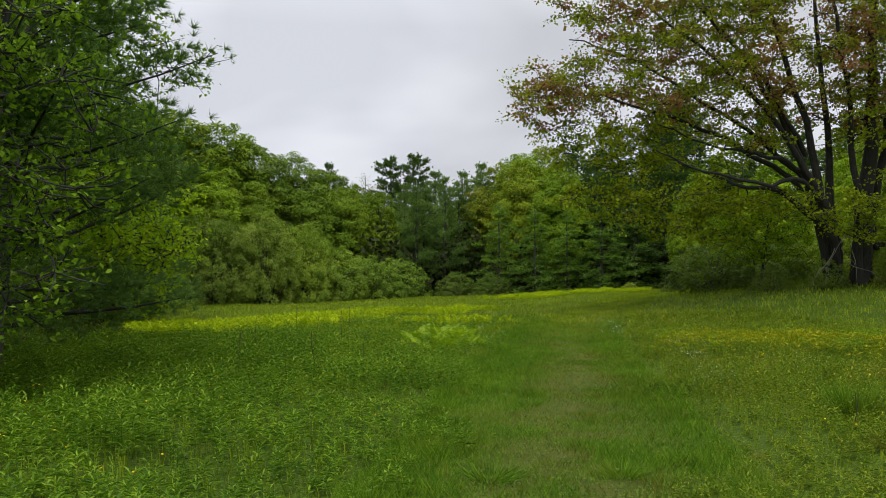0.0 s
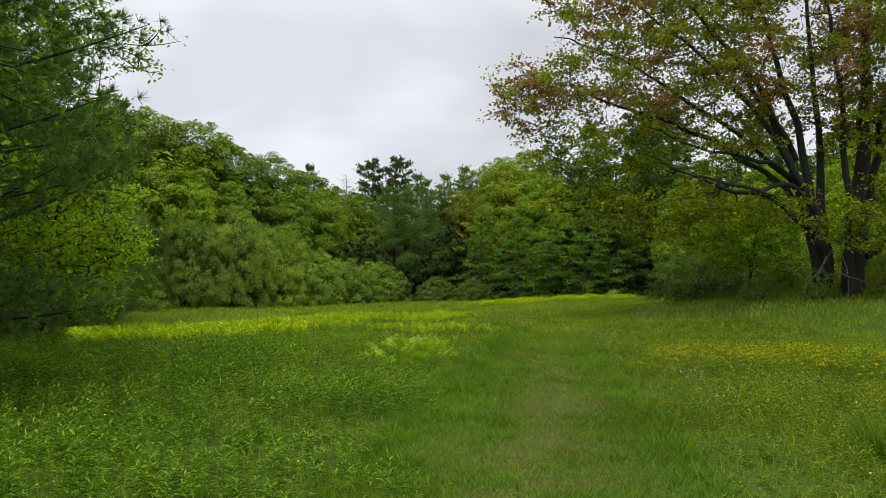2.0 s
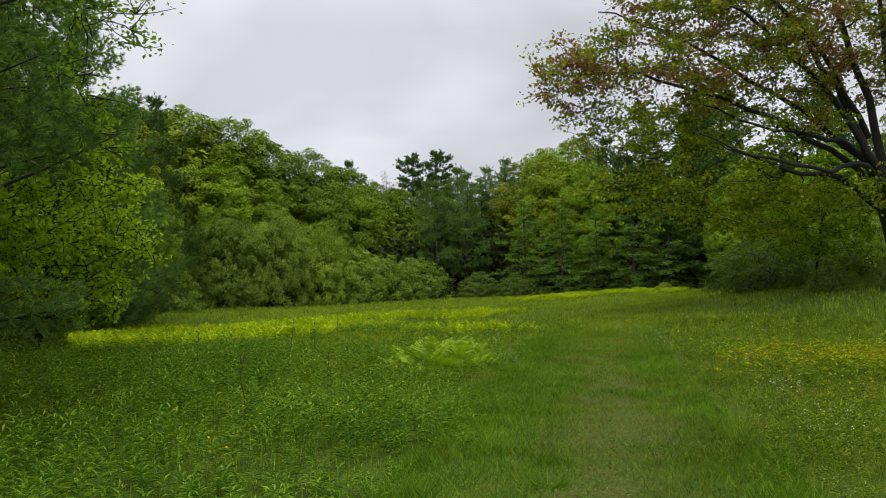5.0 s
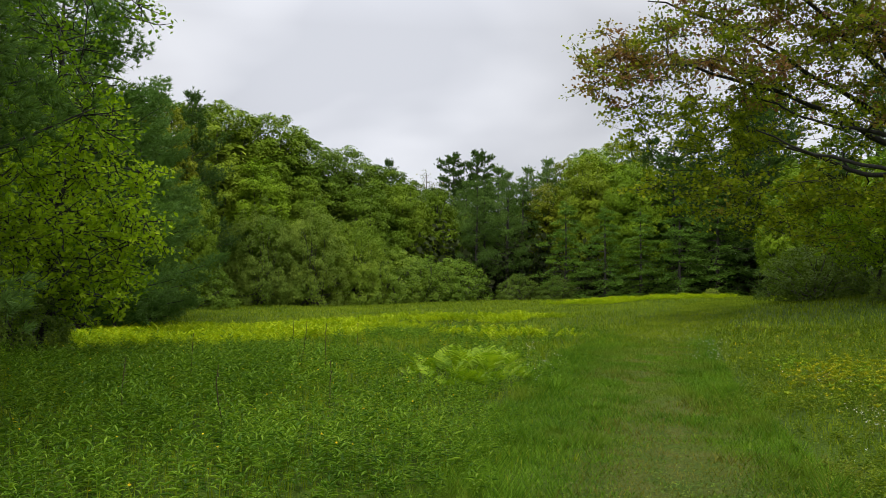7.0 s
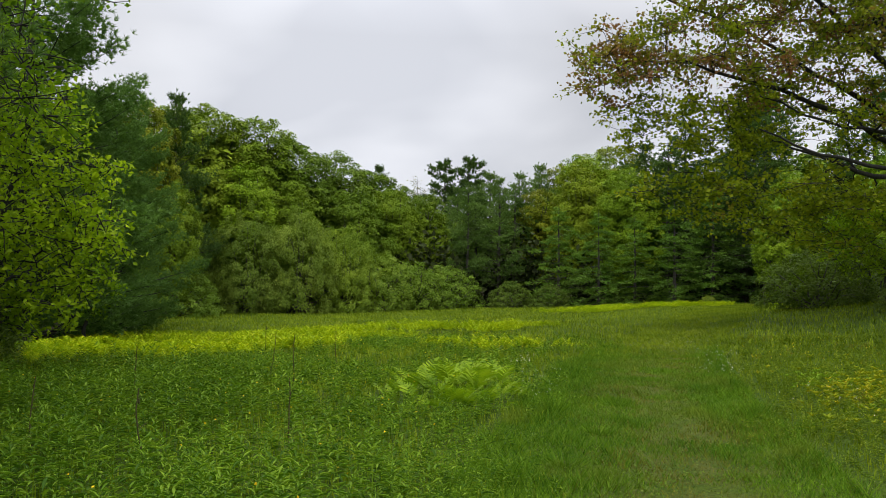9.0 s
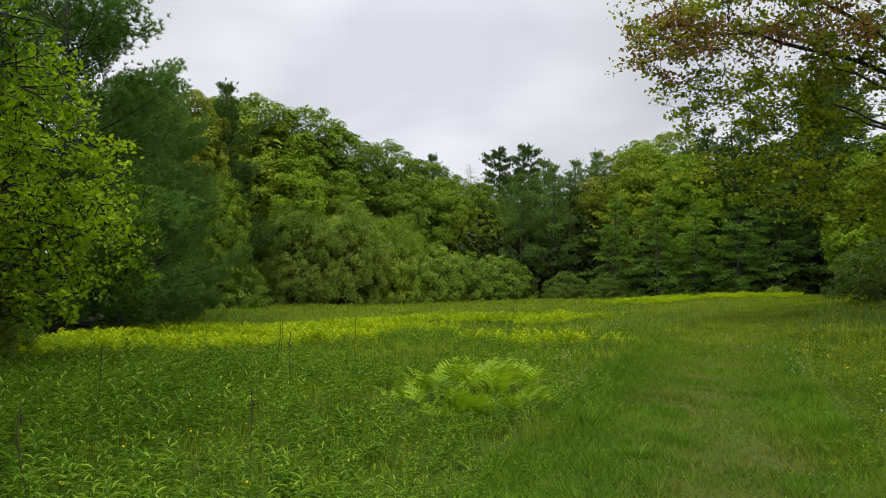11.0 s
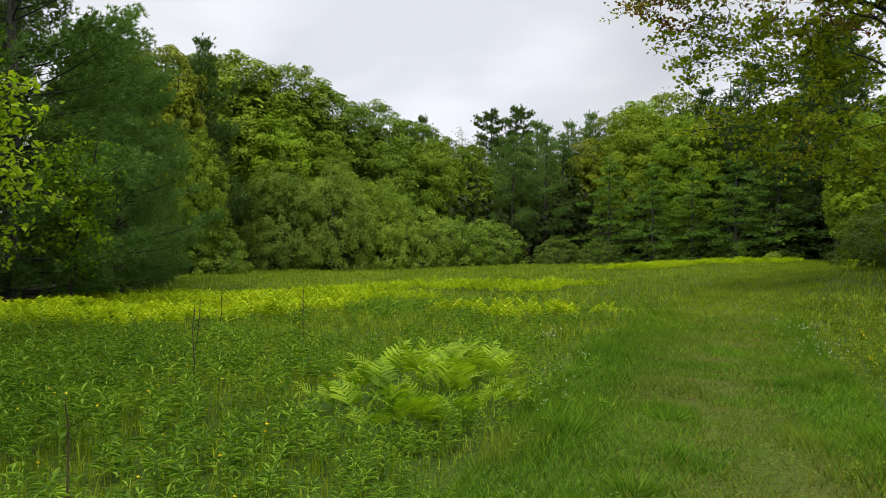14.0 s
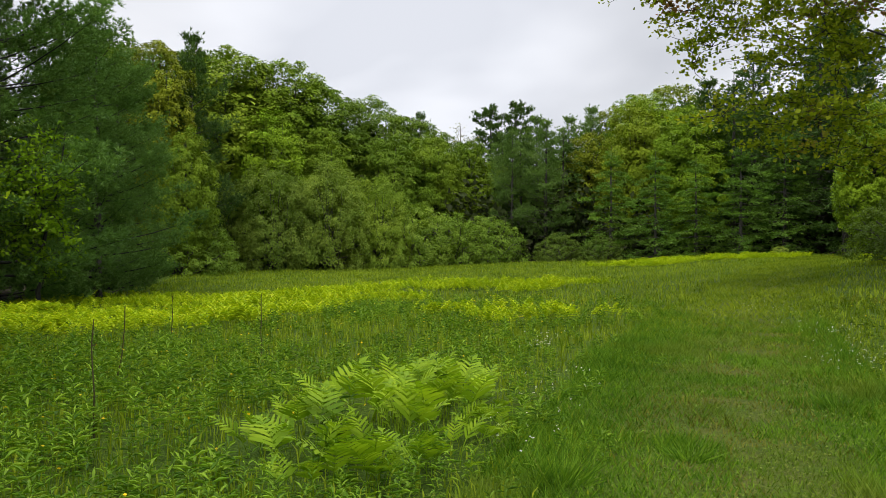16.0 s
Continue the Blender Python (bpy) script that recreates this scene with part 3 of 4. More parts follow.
# the wooded rise that closes the meadow's far side
plant("oak", -24.1, 70, 17.0, 1.1, (1.25, 1.12, 0.9))
plant("oak", -20.6, 73, 16.6, 1.0, LIGHT)
plant("ash", -18.6, 76, 15.6, 1.2, (1, 1, 1))
plant("oak", -16.0, 81.5, 15.2, 1.0, (1, 1, 1))
plant("ash", -12.6, 86, 14.0, 1.25, (1, 1, 1))
plant("oak", -28, 75, 18, 1.1, (1, 1, 1))
plant("oak", -33, 70, 18, 1.1, DEEP)
plant("ash", -30, 62, 16, 1.1, (1, 1, 1))
plant("ash", -23.4, 58.3, 14.8, 0.75, RUST, label="slim broadleaf tree with rusty young leaves")
plant("pine", -22.4, 60.5, 15.2, 0.85, DEEP, label="dark pine with bare lower branches")
plant("pine", -26.5, 56, 14.5, 1.0, DEEP)
plant("beech", -19.6, 67.6, 11.6, 0.85, (1.35, 1.35, 0.75), label="bright green broadleaf tree behind the shrubs")
plant("beech", -16.2, 70, 9.7, 0.75, LIGHT)
plant("beech", -12.2, 76, 10.6, 0.9, (1, 1, 1))
plant("beech", -9.4, 79, 11.2, 0.8, LIGHT)
plant("ash", -6.5, 82, 11, 0.85, LIGHT)
plant("ash", -9.5, 86, 12.2, 0.9, (1, 1, 1))
plant("ash", -3.2, 82, 8.6, 0.9, DEEP)
plant("beech", -20.2, 55.5, 8.6, 0.6, LIGHT)
plant("beech", -24.5, 49, 9.5, 0.8, DEEP)
# conifers with boughs to the ground on the meadow's far right side
plant("hemlock", -2.0, 80, 11.5, 0.8, (1, 1, 1))
plant("hemlock", 1.6, 80, 11, 0.9, (1, 1, 1))
plant("pine", 0.2, 77, 11.2, 0.9, (1.4, 1.35, 1.3), label="grey-green pine with a bare lower trunk")
plant("pine", -2.6, 78, 10.6, 0.85, (1.4, 1.35, 1.3), label="grey-green pine with a bare lower trunk")
plant("beech", 7.6, 80, 13.0, 0.75, (1.35, 1.15, 0.8))
plant("beech", 11.4, 76, 11.4, 0.85, FRESH, label="bright green broadleaf tree among the conifers")
plant("hemlock", 5.2, 74, 8.8, 0.85, (1.75, 1.75, 1.1))
plant("hemlock", 8.2, 71.5, 7.8, 0.85, (1.55, 1.6, 1.1))
plant("hemlock", 11.0, 71, 7.2, 0.95, (1.75, 1.75, 1.1))
plant("hemlock", 14.0, 70.5, 8.0, 0.95, (1.55, 1.6, 1.1))
plant("hemlock", 17.2, 71.5, 9.2, 0.95, (1.55, 1.6, 1.1))
plant("hemlock", 14.6, 76, 14, 0.9, DEEP)
plant("hemlock", 20.8, 70, 12, 1.0, DEEP)
plant("hemlock", 24.8, 66, 11, 1.0, DEEP)
plant("hemlock", 29, 60, 11, 1.0, DEEP)
plant("beech", 19.6, 61.5, 9.0, 0.8, FRESH)
plant("beech", 23.4, 56, 9.6, 0.9, (1.5, 1.5, 0.8))
plant("beech", 27, 50, 10, 0.9, LIGHT)
plant("beech", 23.5, 46, 8.0, 0.75, (1.6, 1.6, 0.8))
plant("oak", 31, 55, 14, 1.0, (1, 1, 1))
plant("oak", 34, 45, 14, 1.0, (1, 1, 1))
plant("oak", 33, 36, 13, 1.0, (1, 1, 1))
# shrubs in front
plant("shrub", -24.7, 62, 5.6, 0.71, (0.95, 1.0, 0.95))
plant("shrub", -21.5, 64.8, 6.4, 0.68, (1.15, 1.2, 1.0))
plant("shrub", -18.5, 65.2, 8.0, 0.65, (1.0, 1.03, 0.95))
plant("shrub", -14.8, 66, 7.8, 0.66, (1.1, 1.1, 0.95))
plant("shrub", -11.7, 67.6, 6.7, 0.65, (1.35, 1.35, 0.9))
plant("shrub", -26.5, 58.5, 6.1, 0.76, GREY)
plant("low_shrub", -20.8, 56.5, 3.8, 1.0, (1, 1.1, 0.8))
plant("low_shrub", -9.2, 69, 4.6, 0.9, (1.1, 1.15, 0.85))
plant("low_shrub", -6.8, 71, 3.9, 1.0, (1, 1.1, 0.8))
plant("low_shrub", -4.2, 72, 3.6, 1.0, (1, 1.1, 0.8))
plant("low_shrub", 1.2, 73.4, 2.2, 1.0, DEEP)
plant("low_shrub", 4.4, 72, 1.9, 1.0, DEEP)
plant("low_shrub", 14.6, 62.6, 0.7, 1.0, LIGHT)
plant("low_shrub", 21.0, 44.0, 3.6, 0.9, FRESH)
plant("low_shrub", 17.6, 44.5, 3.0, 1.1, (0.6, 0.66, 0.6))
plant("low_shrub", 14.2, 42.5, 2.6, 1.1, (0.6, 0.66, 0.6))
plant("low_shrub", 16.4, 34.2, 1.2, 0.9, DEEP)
plant("low_shrub", 19.4, 34.4, 1.7, 0.8, LIGHT)
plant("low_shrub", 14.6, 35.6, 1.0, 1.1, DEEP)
# bushes added to hide the young trunks, tinted dark for the gloom beneath
plant("low_shrub", -8.7, 19.2, 1.5, 0.9, DEEP, label="low dark bush added to hide the young trees' feet")
plant("low_shrub", -10.8, 21.6, 2.2, 0.9, DEEP, label="low dark bush added to hide the young trees' feet")
plant("low_shrub", -13.0, 24.4, 2.2, 0.9, DEEP, label="low dark bush added to hide the young trees' feet")
plant("low_shrub", -8.8, 15.6, 1.2, 0.9, DEEP, label="low dark bush added to hide the young trees' feet")
plant("low_shrub", 25, 38.5, 4.4, 1.0, FRESH)
plant("low_shrub", 22.5, 36.5, 3.0, 1.0, LIGHT)


def fill_wood():
    """Trees deeper in the wood that close the gaps between those at its edge."""
    rng = np.random.default_rng(15)
    for k in range(28):
        s = (k + 0.5) / 28
        x = float(np.interp(s, [0, 0.2, 0.5, 0.8, 1], [-38, -27, -2, 24, 36])) + rng.normal() * 1.2
        y = float(np.interp(s, [0, 0.2, 0.5, 0.8, 1], [56, 80, 88, 82, 56])) + rng.uniform(0, 9)
        top = float(np.interp(x, [-38, -26, -16, -8, 0, 8, 20, 36], [16, 15, 12.5, 10.5, 10.5, 12.5, 14, 14]))
        kind = ("far_oak", "pine", "far_oak")[k % 3]
        plant(kind, round(x, 1), round(y, 1), top * rng.uniform(0.88, 1.0), rng.uniform(0.95, 1.15), (0.8, 0.85, 0.8) if k % 2 else (1, 1, 1))


fill_wood()


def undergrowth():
    """Leaf filling between and behind the trees, coloured near black as the wood's shade."""
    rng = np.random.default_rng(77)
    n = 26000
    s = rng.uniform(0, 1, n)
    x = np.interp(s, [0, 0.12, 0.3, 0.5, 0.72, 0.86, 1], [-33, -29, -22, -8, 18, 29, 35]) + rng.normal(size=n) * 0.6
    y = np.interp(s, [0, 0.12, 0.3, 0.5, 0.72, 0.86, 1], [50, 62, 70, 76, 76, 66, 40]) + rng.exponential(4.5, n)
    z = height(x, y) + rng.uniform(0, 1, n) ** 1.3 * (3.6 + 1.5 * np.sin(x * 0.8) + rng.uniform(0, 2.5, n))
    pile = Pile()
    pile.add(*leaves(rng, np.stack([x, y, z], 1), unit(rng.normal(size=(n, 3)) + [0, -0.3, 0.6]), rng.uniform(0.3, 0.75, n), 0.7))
    stuff("undergrowth", pile, M_SHADED_THICKET, "near-black leaf filling coloured as the shade beneath the far trees", "undergrowth")


undergrowth()


def bare_tree(x, y, h):
    """Grey tree that is barely in leaf."""
    rng = np.random.default_rng(5)
    root = rooted("bare_tree", x, y, "thin grey tree barely in leaf above the wood", "tree")
    clumps = in_blobs(rng, 60, [((0, 0, h * 0.72), (2.0, 2.0, h * 0.27))])
    c = grown_tree(root, 6, [([(0, 0, -0.2), (0.1, 0, h * 0.5), (0, 0.1, h * 0.97)], 0.2)], clumps, M_BROAD, 900, 0.2, 0.8, wood=M_DEAD)
    c.color = (1.8, 1.2, 1.3, 1)


bare_tree(-10.3, 105.6, 15.6)


# ---------------------------------------------------------------- trees beside the path
def maple():
    """The old many-stemmed maple that spreads over the meadow."""
    rng = np.random.default_rng(41)
    bx, by = 17.7, 35.0
    root = rooted("maple_tree", bx, by, "old many-stemmed maple with green and rusty leaves over the meadow", "tree")
    stems = [
        ([(-0.5, 0, -0.3), (-0.9, 0, 2.5), (-1.5, 0.1, 6.5), (-2.8, 0.3, 11), (-4.2, 0.3, 15)], 0.26),
        ([(-0.9, -0.3, -0.3), (-1.3, -0.3, 2.4), (-2.4, -0.3, 6), (-4.0, -0.4, 9), (-6.6, -0.5, 12.5)], 0.24),
        ([(-0.2, 0.4, -0.3), (-0.4, 0.5, 3), (-0.5, 0.8, 8), (-0.9, 1.2, 15.5)], 0.27),
        ([(0.3, -0.2, -0.3), (0.6, -0.3, 3), (0.9, -0.5, 8), (1.0, -0.9, 16)], 0.5),
        ([(0.8, 0.2, -0.3), (1.2, 0.2, 3), (2.2, 0.3, 8), (3.4, 0.5, 15)], 0.30),
        ([(-0.7, -0.5, -0.3), (-1.0, -0.7, 2.2), (-3.2, -1.2, 3.9), (-5.2, -1.2, 4.2), (-7.6, -1.4, 5.0)], 0.2),
        ([(-0.6, 0.2, 2.2), (-2.4, 0.0, 4.6), (-5.8, -0.3, 6.6), (-9.6, -0.6, 7.9), (-12.4, -0.6, 8.2)], 0.15),
        ([(-1.0, -0.5, 3.0), (-3.5, -0.8, 7.2), (-6.5, -1.0, 10.0), (-10.5, -1.0, 13.2)], 0.15),
        ([(0.1, -0.7, -0.3), (0.0, -0.9, 3), (-0.6, -1.4, 8), (-1.8, -2.0, 14)], 0.22),
        ([(1.0, -0.3, 1.6), (3.0, -1.0, 3.4), (6.0, -2.0, 5.0)], 0.16),
        ([(-1.2, -0.4, 3.4), (-2.6, -1.4, 4.4), (-4.6, -2.2, 4.1), (-7.0, -2.6, 4.6), (-9.0, -2.6, 5.4)], 0.13),
        ([(-1.7, -0.2, 4.6), (-3.4, -1.0, 5.4), (-5.8, -1.6, 5.6), (-8.8, -2.0, 6.6)], 0.12),
        ([(-1.5, 0.0, 4.2), (-3.2, 1.0, 6.4), (-6.2, 1.6, 8.6), (-9.6, 1.4, 10.6), (-12.0, 0.8, 11.0)], 0.13),
        ([(-1.9, -0.2, 5.6), (-4.2, -1.4, 8.8), (-7.2, -2.2, 11.6), (-9.6, -2.4, 14.2)], 0.12),
    ]
    clumps = in_blobs(rng, 1100, [
        ((-2.5, -0.5, 11.5), (7.5, 6.5, 6.2)),
        ((-7.5, -0.8, 9.0), (5.5, 4.6, 4.4)),
        ((-8.6, -0.8, 12.4), (4.0, 3.6, 3.2)),
        ((-10.8, -0.4, 7.2), (4.0, 2.6, 2.8)),
        ((-7.8, -0.2, 3.9), (5.2, 2.6, 1.6)),
        ((-5.6, -0.2, 3.0), (3.8, 2.2, 1.4)),
        ((-13.4, -0.9, 8.3), (2.2, 1.5, 1.2)),
        ((-0.5, -1.5, 13.5), (5.0, 4.0, 3.6)),
        ((-1.0, -3.0, 3.0), (2.6, 1.4, 1.5)),
        ((3.0, -3.0, 3.6), (3.0, 2.0, 2.2)),
        ((4.5, -1.0, 9.5), (6.0, 6.0, 7.0)),
        ((1.4, -3.2, 3.0), (1.5, 1.0, 2.0)),
    ])
    clumps = clumps[(clumps[:, 2] > 1.6) & (clumps[:, 2] < 18)]
    grown_tree(root, 42, stems, clumps, M_MAPLE, 112000, 0.145, 0.85, 0.2, 0.9, M_MAPLE_BARK, 0.45, split=6.8, high_mat=M_MAPLE_RUST)
    # pale dead branches hanging at the foot
    dead = Pile()
    for dx, tz, ex in ((-1.9, 3.4, -0.4), (-1.2, 3.3, -0.3), (-0.6, 2.2, -0.7), (-2.4, 1.5, -1.3), (0.6, 0.9, -0.8)):
        dead.tube(twig_path(rng, (ex, -1.5, tz), (dx, -1.9, -0.05), 6, 0.03, 0.05), np.linspace(0.024, 0.009, 6), 5)
    part("dead_branches", dead.mesh("dead_branches", M_DEAD), root, "pale dead hanging branches")


maple()


def near_broadleaf(name, x, y, seed, h, blobs, n, leaf_n, leaf, label, tint, tilt=(0.8, 0.0)):
    rng = np.random.default_rng(seed)
    root = rooted(name, x, y, label, "tree")
    stems = [([(0, 0, -0.2), (0.2 * tilt[0], 0, h * 0.3), (0.6 * tilt[0], 0, h * 0.65), (tilt[0], tilt[1], h * 0.95)], 0.014 * h)]
    clumps = in_blobs(rng, n, blobs)
    c = grown_tree(root, seed + 1, stems, clumps, M_SAPLING, leaf_n, leaf, 0.45, 0.3, 0.62, wood=M_MAPLE_BARK, flat=0.7)
    c.color = (*tint, 1)


near_broadleaf("birch_tree", -9.2, 16.6, 51, 9.5, [((1.0, 0, 6.6), (3.2, 2.6, 3.2)), ((2.2, -0.4, 4.4), (2.0, 1.6, 1.0))], 170, 11500, 0.105,
               "young broadleaf tree with small bright leaves beside the pine", (0.98, 1.08, 0.88))
near_broadleaf("sapling_tree", -5.2, 8.7, 53, 7.4, [((0.3, 0, 3.9), (1.2, 1.2, 3.3))], 110, 9000, 0.085,
               "young leafy tree beside the near pine", (1.0, 1.1, 0.95))
near_broadleaf("maple_sapling", -8.6, 20.0, 55, 5.8, [((0.3, -0.4, 2.8), (2.3, 1.9, 2.5))], 210, 16500, 0.12,
               "young maple with bright yellow-green leaves at the meadow's edge", (1.7, 1.62, 0.8))
near_broadleaf("maple_sapling", -15.2, 25.6, 59, 3.2, [((0.5, 0, 1.8), (0.9, 0.9, 1.0))], 26, 1400, 0.13,
               "small young maple with bright leaves below the pines", (1.15, 1.15, 0.7))
near_broadleaf("maple_sapling", -13.0, 31.6, 57, 5.2, [((0.2, -0.3, 3.0), (1.0, 0.9, 2.0))], 60, 3600, 0.15,
               "slender young maple in front of the pines", (1.2, 1.3, 0.8))
near_broadleaf("maple_sapling", 15.7, 39.6, 65, 5.0, [((0.0, 0, 2.9), (2.7, 1.8, 1.9))], 130, 9000, 0.15,
               "young bright green maple under the old maple's limbs", (1.4, 1.4, 0.75))

root = pine_tree("pine_tree", 61, 12.5, 2.9, 0.9, 0.55, 7, 84, 34, 0.15, 0.012, ragged=0.2, fall=0.6, near=True)
proto("near_pine", root, 12.5, "tree", "pines beside the meadow", "dark green white pine with sweeping boughs beside the path")
plant("near_pine", -6.4, 11.2, 12.5, 1.0, (1.0, 1.05, 0.95), 20)
root = pine_tree("pine_tree", 63, 14.0, 4.2, 0.3, 1.05, 9, 165, 15, 0.2, 0.034, ragged=0.25, fall=0.42, near=True, tight=0.045)
proto("big_pine", root, 14.0, "tree", "pines beside the meadow", "large soft white pine at the meadow's edge")
plant("big_pine", -16.0, 33.0, 13.4, 1.12, (1.18, 1.26, 1.2), 30)
plant("big_pine", -15.8, 39.0, 9.8, 1.0, (1.2, 1.28, 1.2), 100)
plant("big_pine", -18.8, 45.5, 9.8, 0.95, (1.2, 1.28, 1.15), 200)
plant("big_pine", -13.6, 17.4, 11.5, 0.85, (0.85, 0.9, 0.9), 160, "dark green white pine standing behind the birch")
plant("big_pine", -18.0, 27.5, 13.0, 1.0, (1.0, 1.0, 0.8), 250)
plant("big_pine", -21.0, 33.5, 15.0, 1.0, (0.9, 0.9, 0.75), 70)
plant("big_pine", -19.5, 38.0, 12.5, 1.0, (0.9, 0.9, 0.75), 170)


# ---------------------------------------------------------------- the meadow's plants
def lances(base, axis, length, width, bend=0.25):
    """Narrow folded leaves from base along axis."""
    n = len(base)
    axis = unit(axis)
    side = unit(np.cross(axis, np.array([0, 0, 1.0]) + 1e-3))
    L, w = np.asarray(length).reshape(-1, 1), np.asarray(width).reshape(-1, 1)
    mid = base + axis * L * 0.45
    tip = base + axis * L
    tip[:, 2] -= (bend * L)[:, 0]
    up = np.cross(side, axis)
    v = np.stack([base, mid - side * w * 0.5 + up * w * 0.2, tip, mid + side * w * 0.5 + up * w * 0.2], 1).reshape(-1, 3)
    k = np.arange(n)[:, None] * 4
    return v, np.concatenate([k + [0, 1, 2], k + [0, 2, 3]], 1).reshape(-1, 3)


def tall_blades(rng, x, y, h, w, lean):
    """Bent blades of grass: a quad and a tip each."""
    n = len(x)
    a = rng.uniform(0, 6.283, n)
    out = np.stack([np.cos(a), np.sin(a), np.zeros(n)], 1)
    side = np.stack([-np.sin(a), np.cos(a), np.zeros(n)], 1) * np.asarray(w).reshape(-1, 1) * 0.5
    p0 = np.stack([x, y, height(x, y) - 0.01], 1)
    h = np.asarray(h).reshape(-1, 1)
    ln = np.asarray(lean).reshape(-1, 1)
    up = np.array([[0, 0, 1.0]])
    p1 = p0 + up * h * 0.6 + out * h * ln * 0.3
    p2 = p0 + up * h * (1 - 0.35 * ln) + out * h * ln
    v = np.stack([p0 - side, p0 + side, p1 - side * 0.8, p1 + side * 0.8, p2], 1).reshape(-1, 3)
    k = np.arange(n)[:, None] * 5
    return v, np.concatenate([k + [0, 1, 3], k + [0, 3, 2], k + [2, 3, 4]], 1).reshape(-1, 3)


def off_path(x, y):
    return np.abs(x - path_x(y) - 0.1) + 0.28 * np.sin(y * 1.3 + np.sign(x - path_x(y))) + 0.18 * np.sin(y * 3.7 + x)


PATCHES = [((-9.8, 25.4), (5.6, 4.8), 0.3), ((-6.4, 32.0), (3.6, 5.0), 0.0), ((-11.5, 34), (4, 3), 0.0), ((-3.4, 38.2), (4.2, 3.0), 0.0), ((-0.2, 39.5), (2.8, 1.5), 0.0),
           ((0.5, 26.4), (1.7, 1.5), 0.0), ((8.5, 59.5), (6.0, 3.6), 0.0), ((19.8, 59), (3.4, 3.0), 0.0)]


LATTICE = np.random.default_rng(5).uniform(-1, 1, (256, 256))


def drift(x, y, s):
    """Soft patchiness from -1 to 1 over the meadow, with drifts about s metres long."""
    out = 0
    for k, (f, w) in enumerate(((1.0, 1.0), (2.3, 0.6))):
        u, v = np.asarray(x) / s * f + 17.3 * k + 100, np.asarray(y) / s * f + 9.1 * k + 100
        iu, iv = np.floor(u).astype(int), np.floor(v).astype(int)
        fu, fv = smooth(0, 1, u - iu), smooth(0, 1, v - iv)
        a, c = LATTICE[iu % 256, iv % 256], LATTICE[(iu + 1) % 256, iv % 256]
        d, e = LATTICE[iu % 256, (iv + 1) % 256], LATTICE[(iu + 1) % 256, (iv + 1) % 256]
        out = out + w * ((a * (1 - fu) + c * fu) * (1 - fv) + (d * (1 - fu) + e * fu) * fv)
    return np.clip(out, -1, 1)


def by_fern(x, y):
    return ((x + 0.12) / 1.05) ** 2 + ((y - 17.2) / 1.8) ** 2 < 1


def in_patch(x, y):
    hit = np.zeros(len(x), bool)
    x, y = x + 0.5 * drift(x, y, 0.7), y + 0.7 * drift(y, x, 0.9)
    for (cx, cy), (rx, ry), tilt in PATCHES:
        u, v = x - cx, y - cy - tilt * (x - cx)
        wob = 1 + 0.22 * np.sin(np.arctan2(v, u) * 3 + cx) + 0.12 * np.sin(np.arctan2(v, u) * 7 + cy)
        hit |= (u / rx) ** 2 + (v / ry) ** 2 < wob ** 2
    return hit


def spread(rng, n, x0, x1, y0, y1):
    return rng.uniform(x0, x1, n), rng.uniform(y0, y1, n)


def in_sight(x, y):
    return (y > 2) & (np.abs(x) < 14)


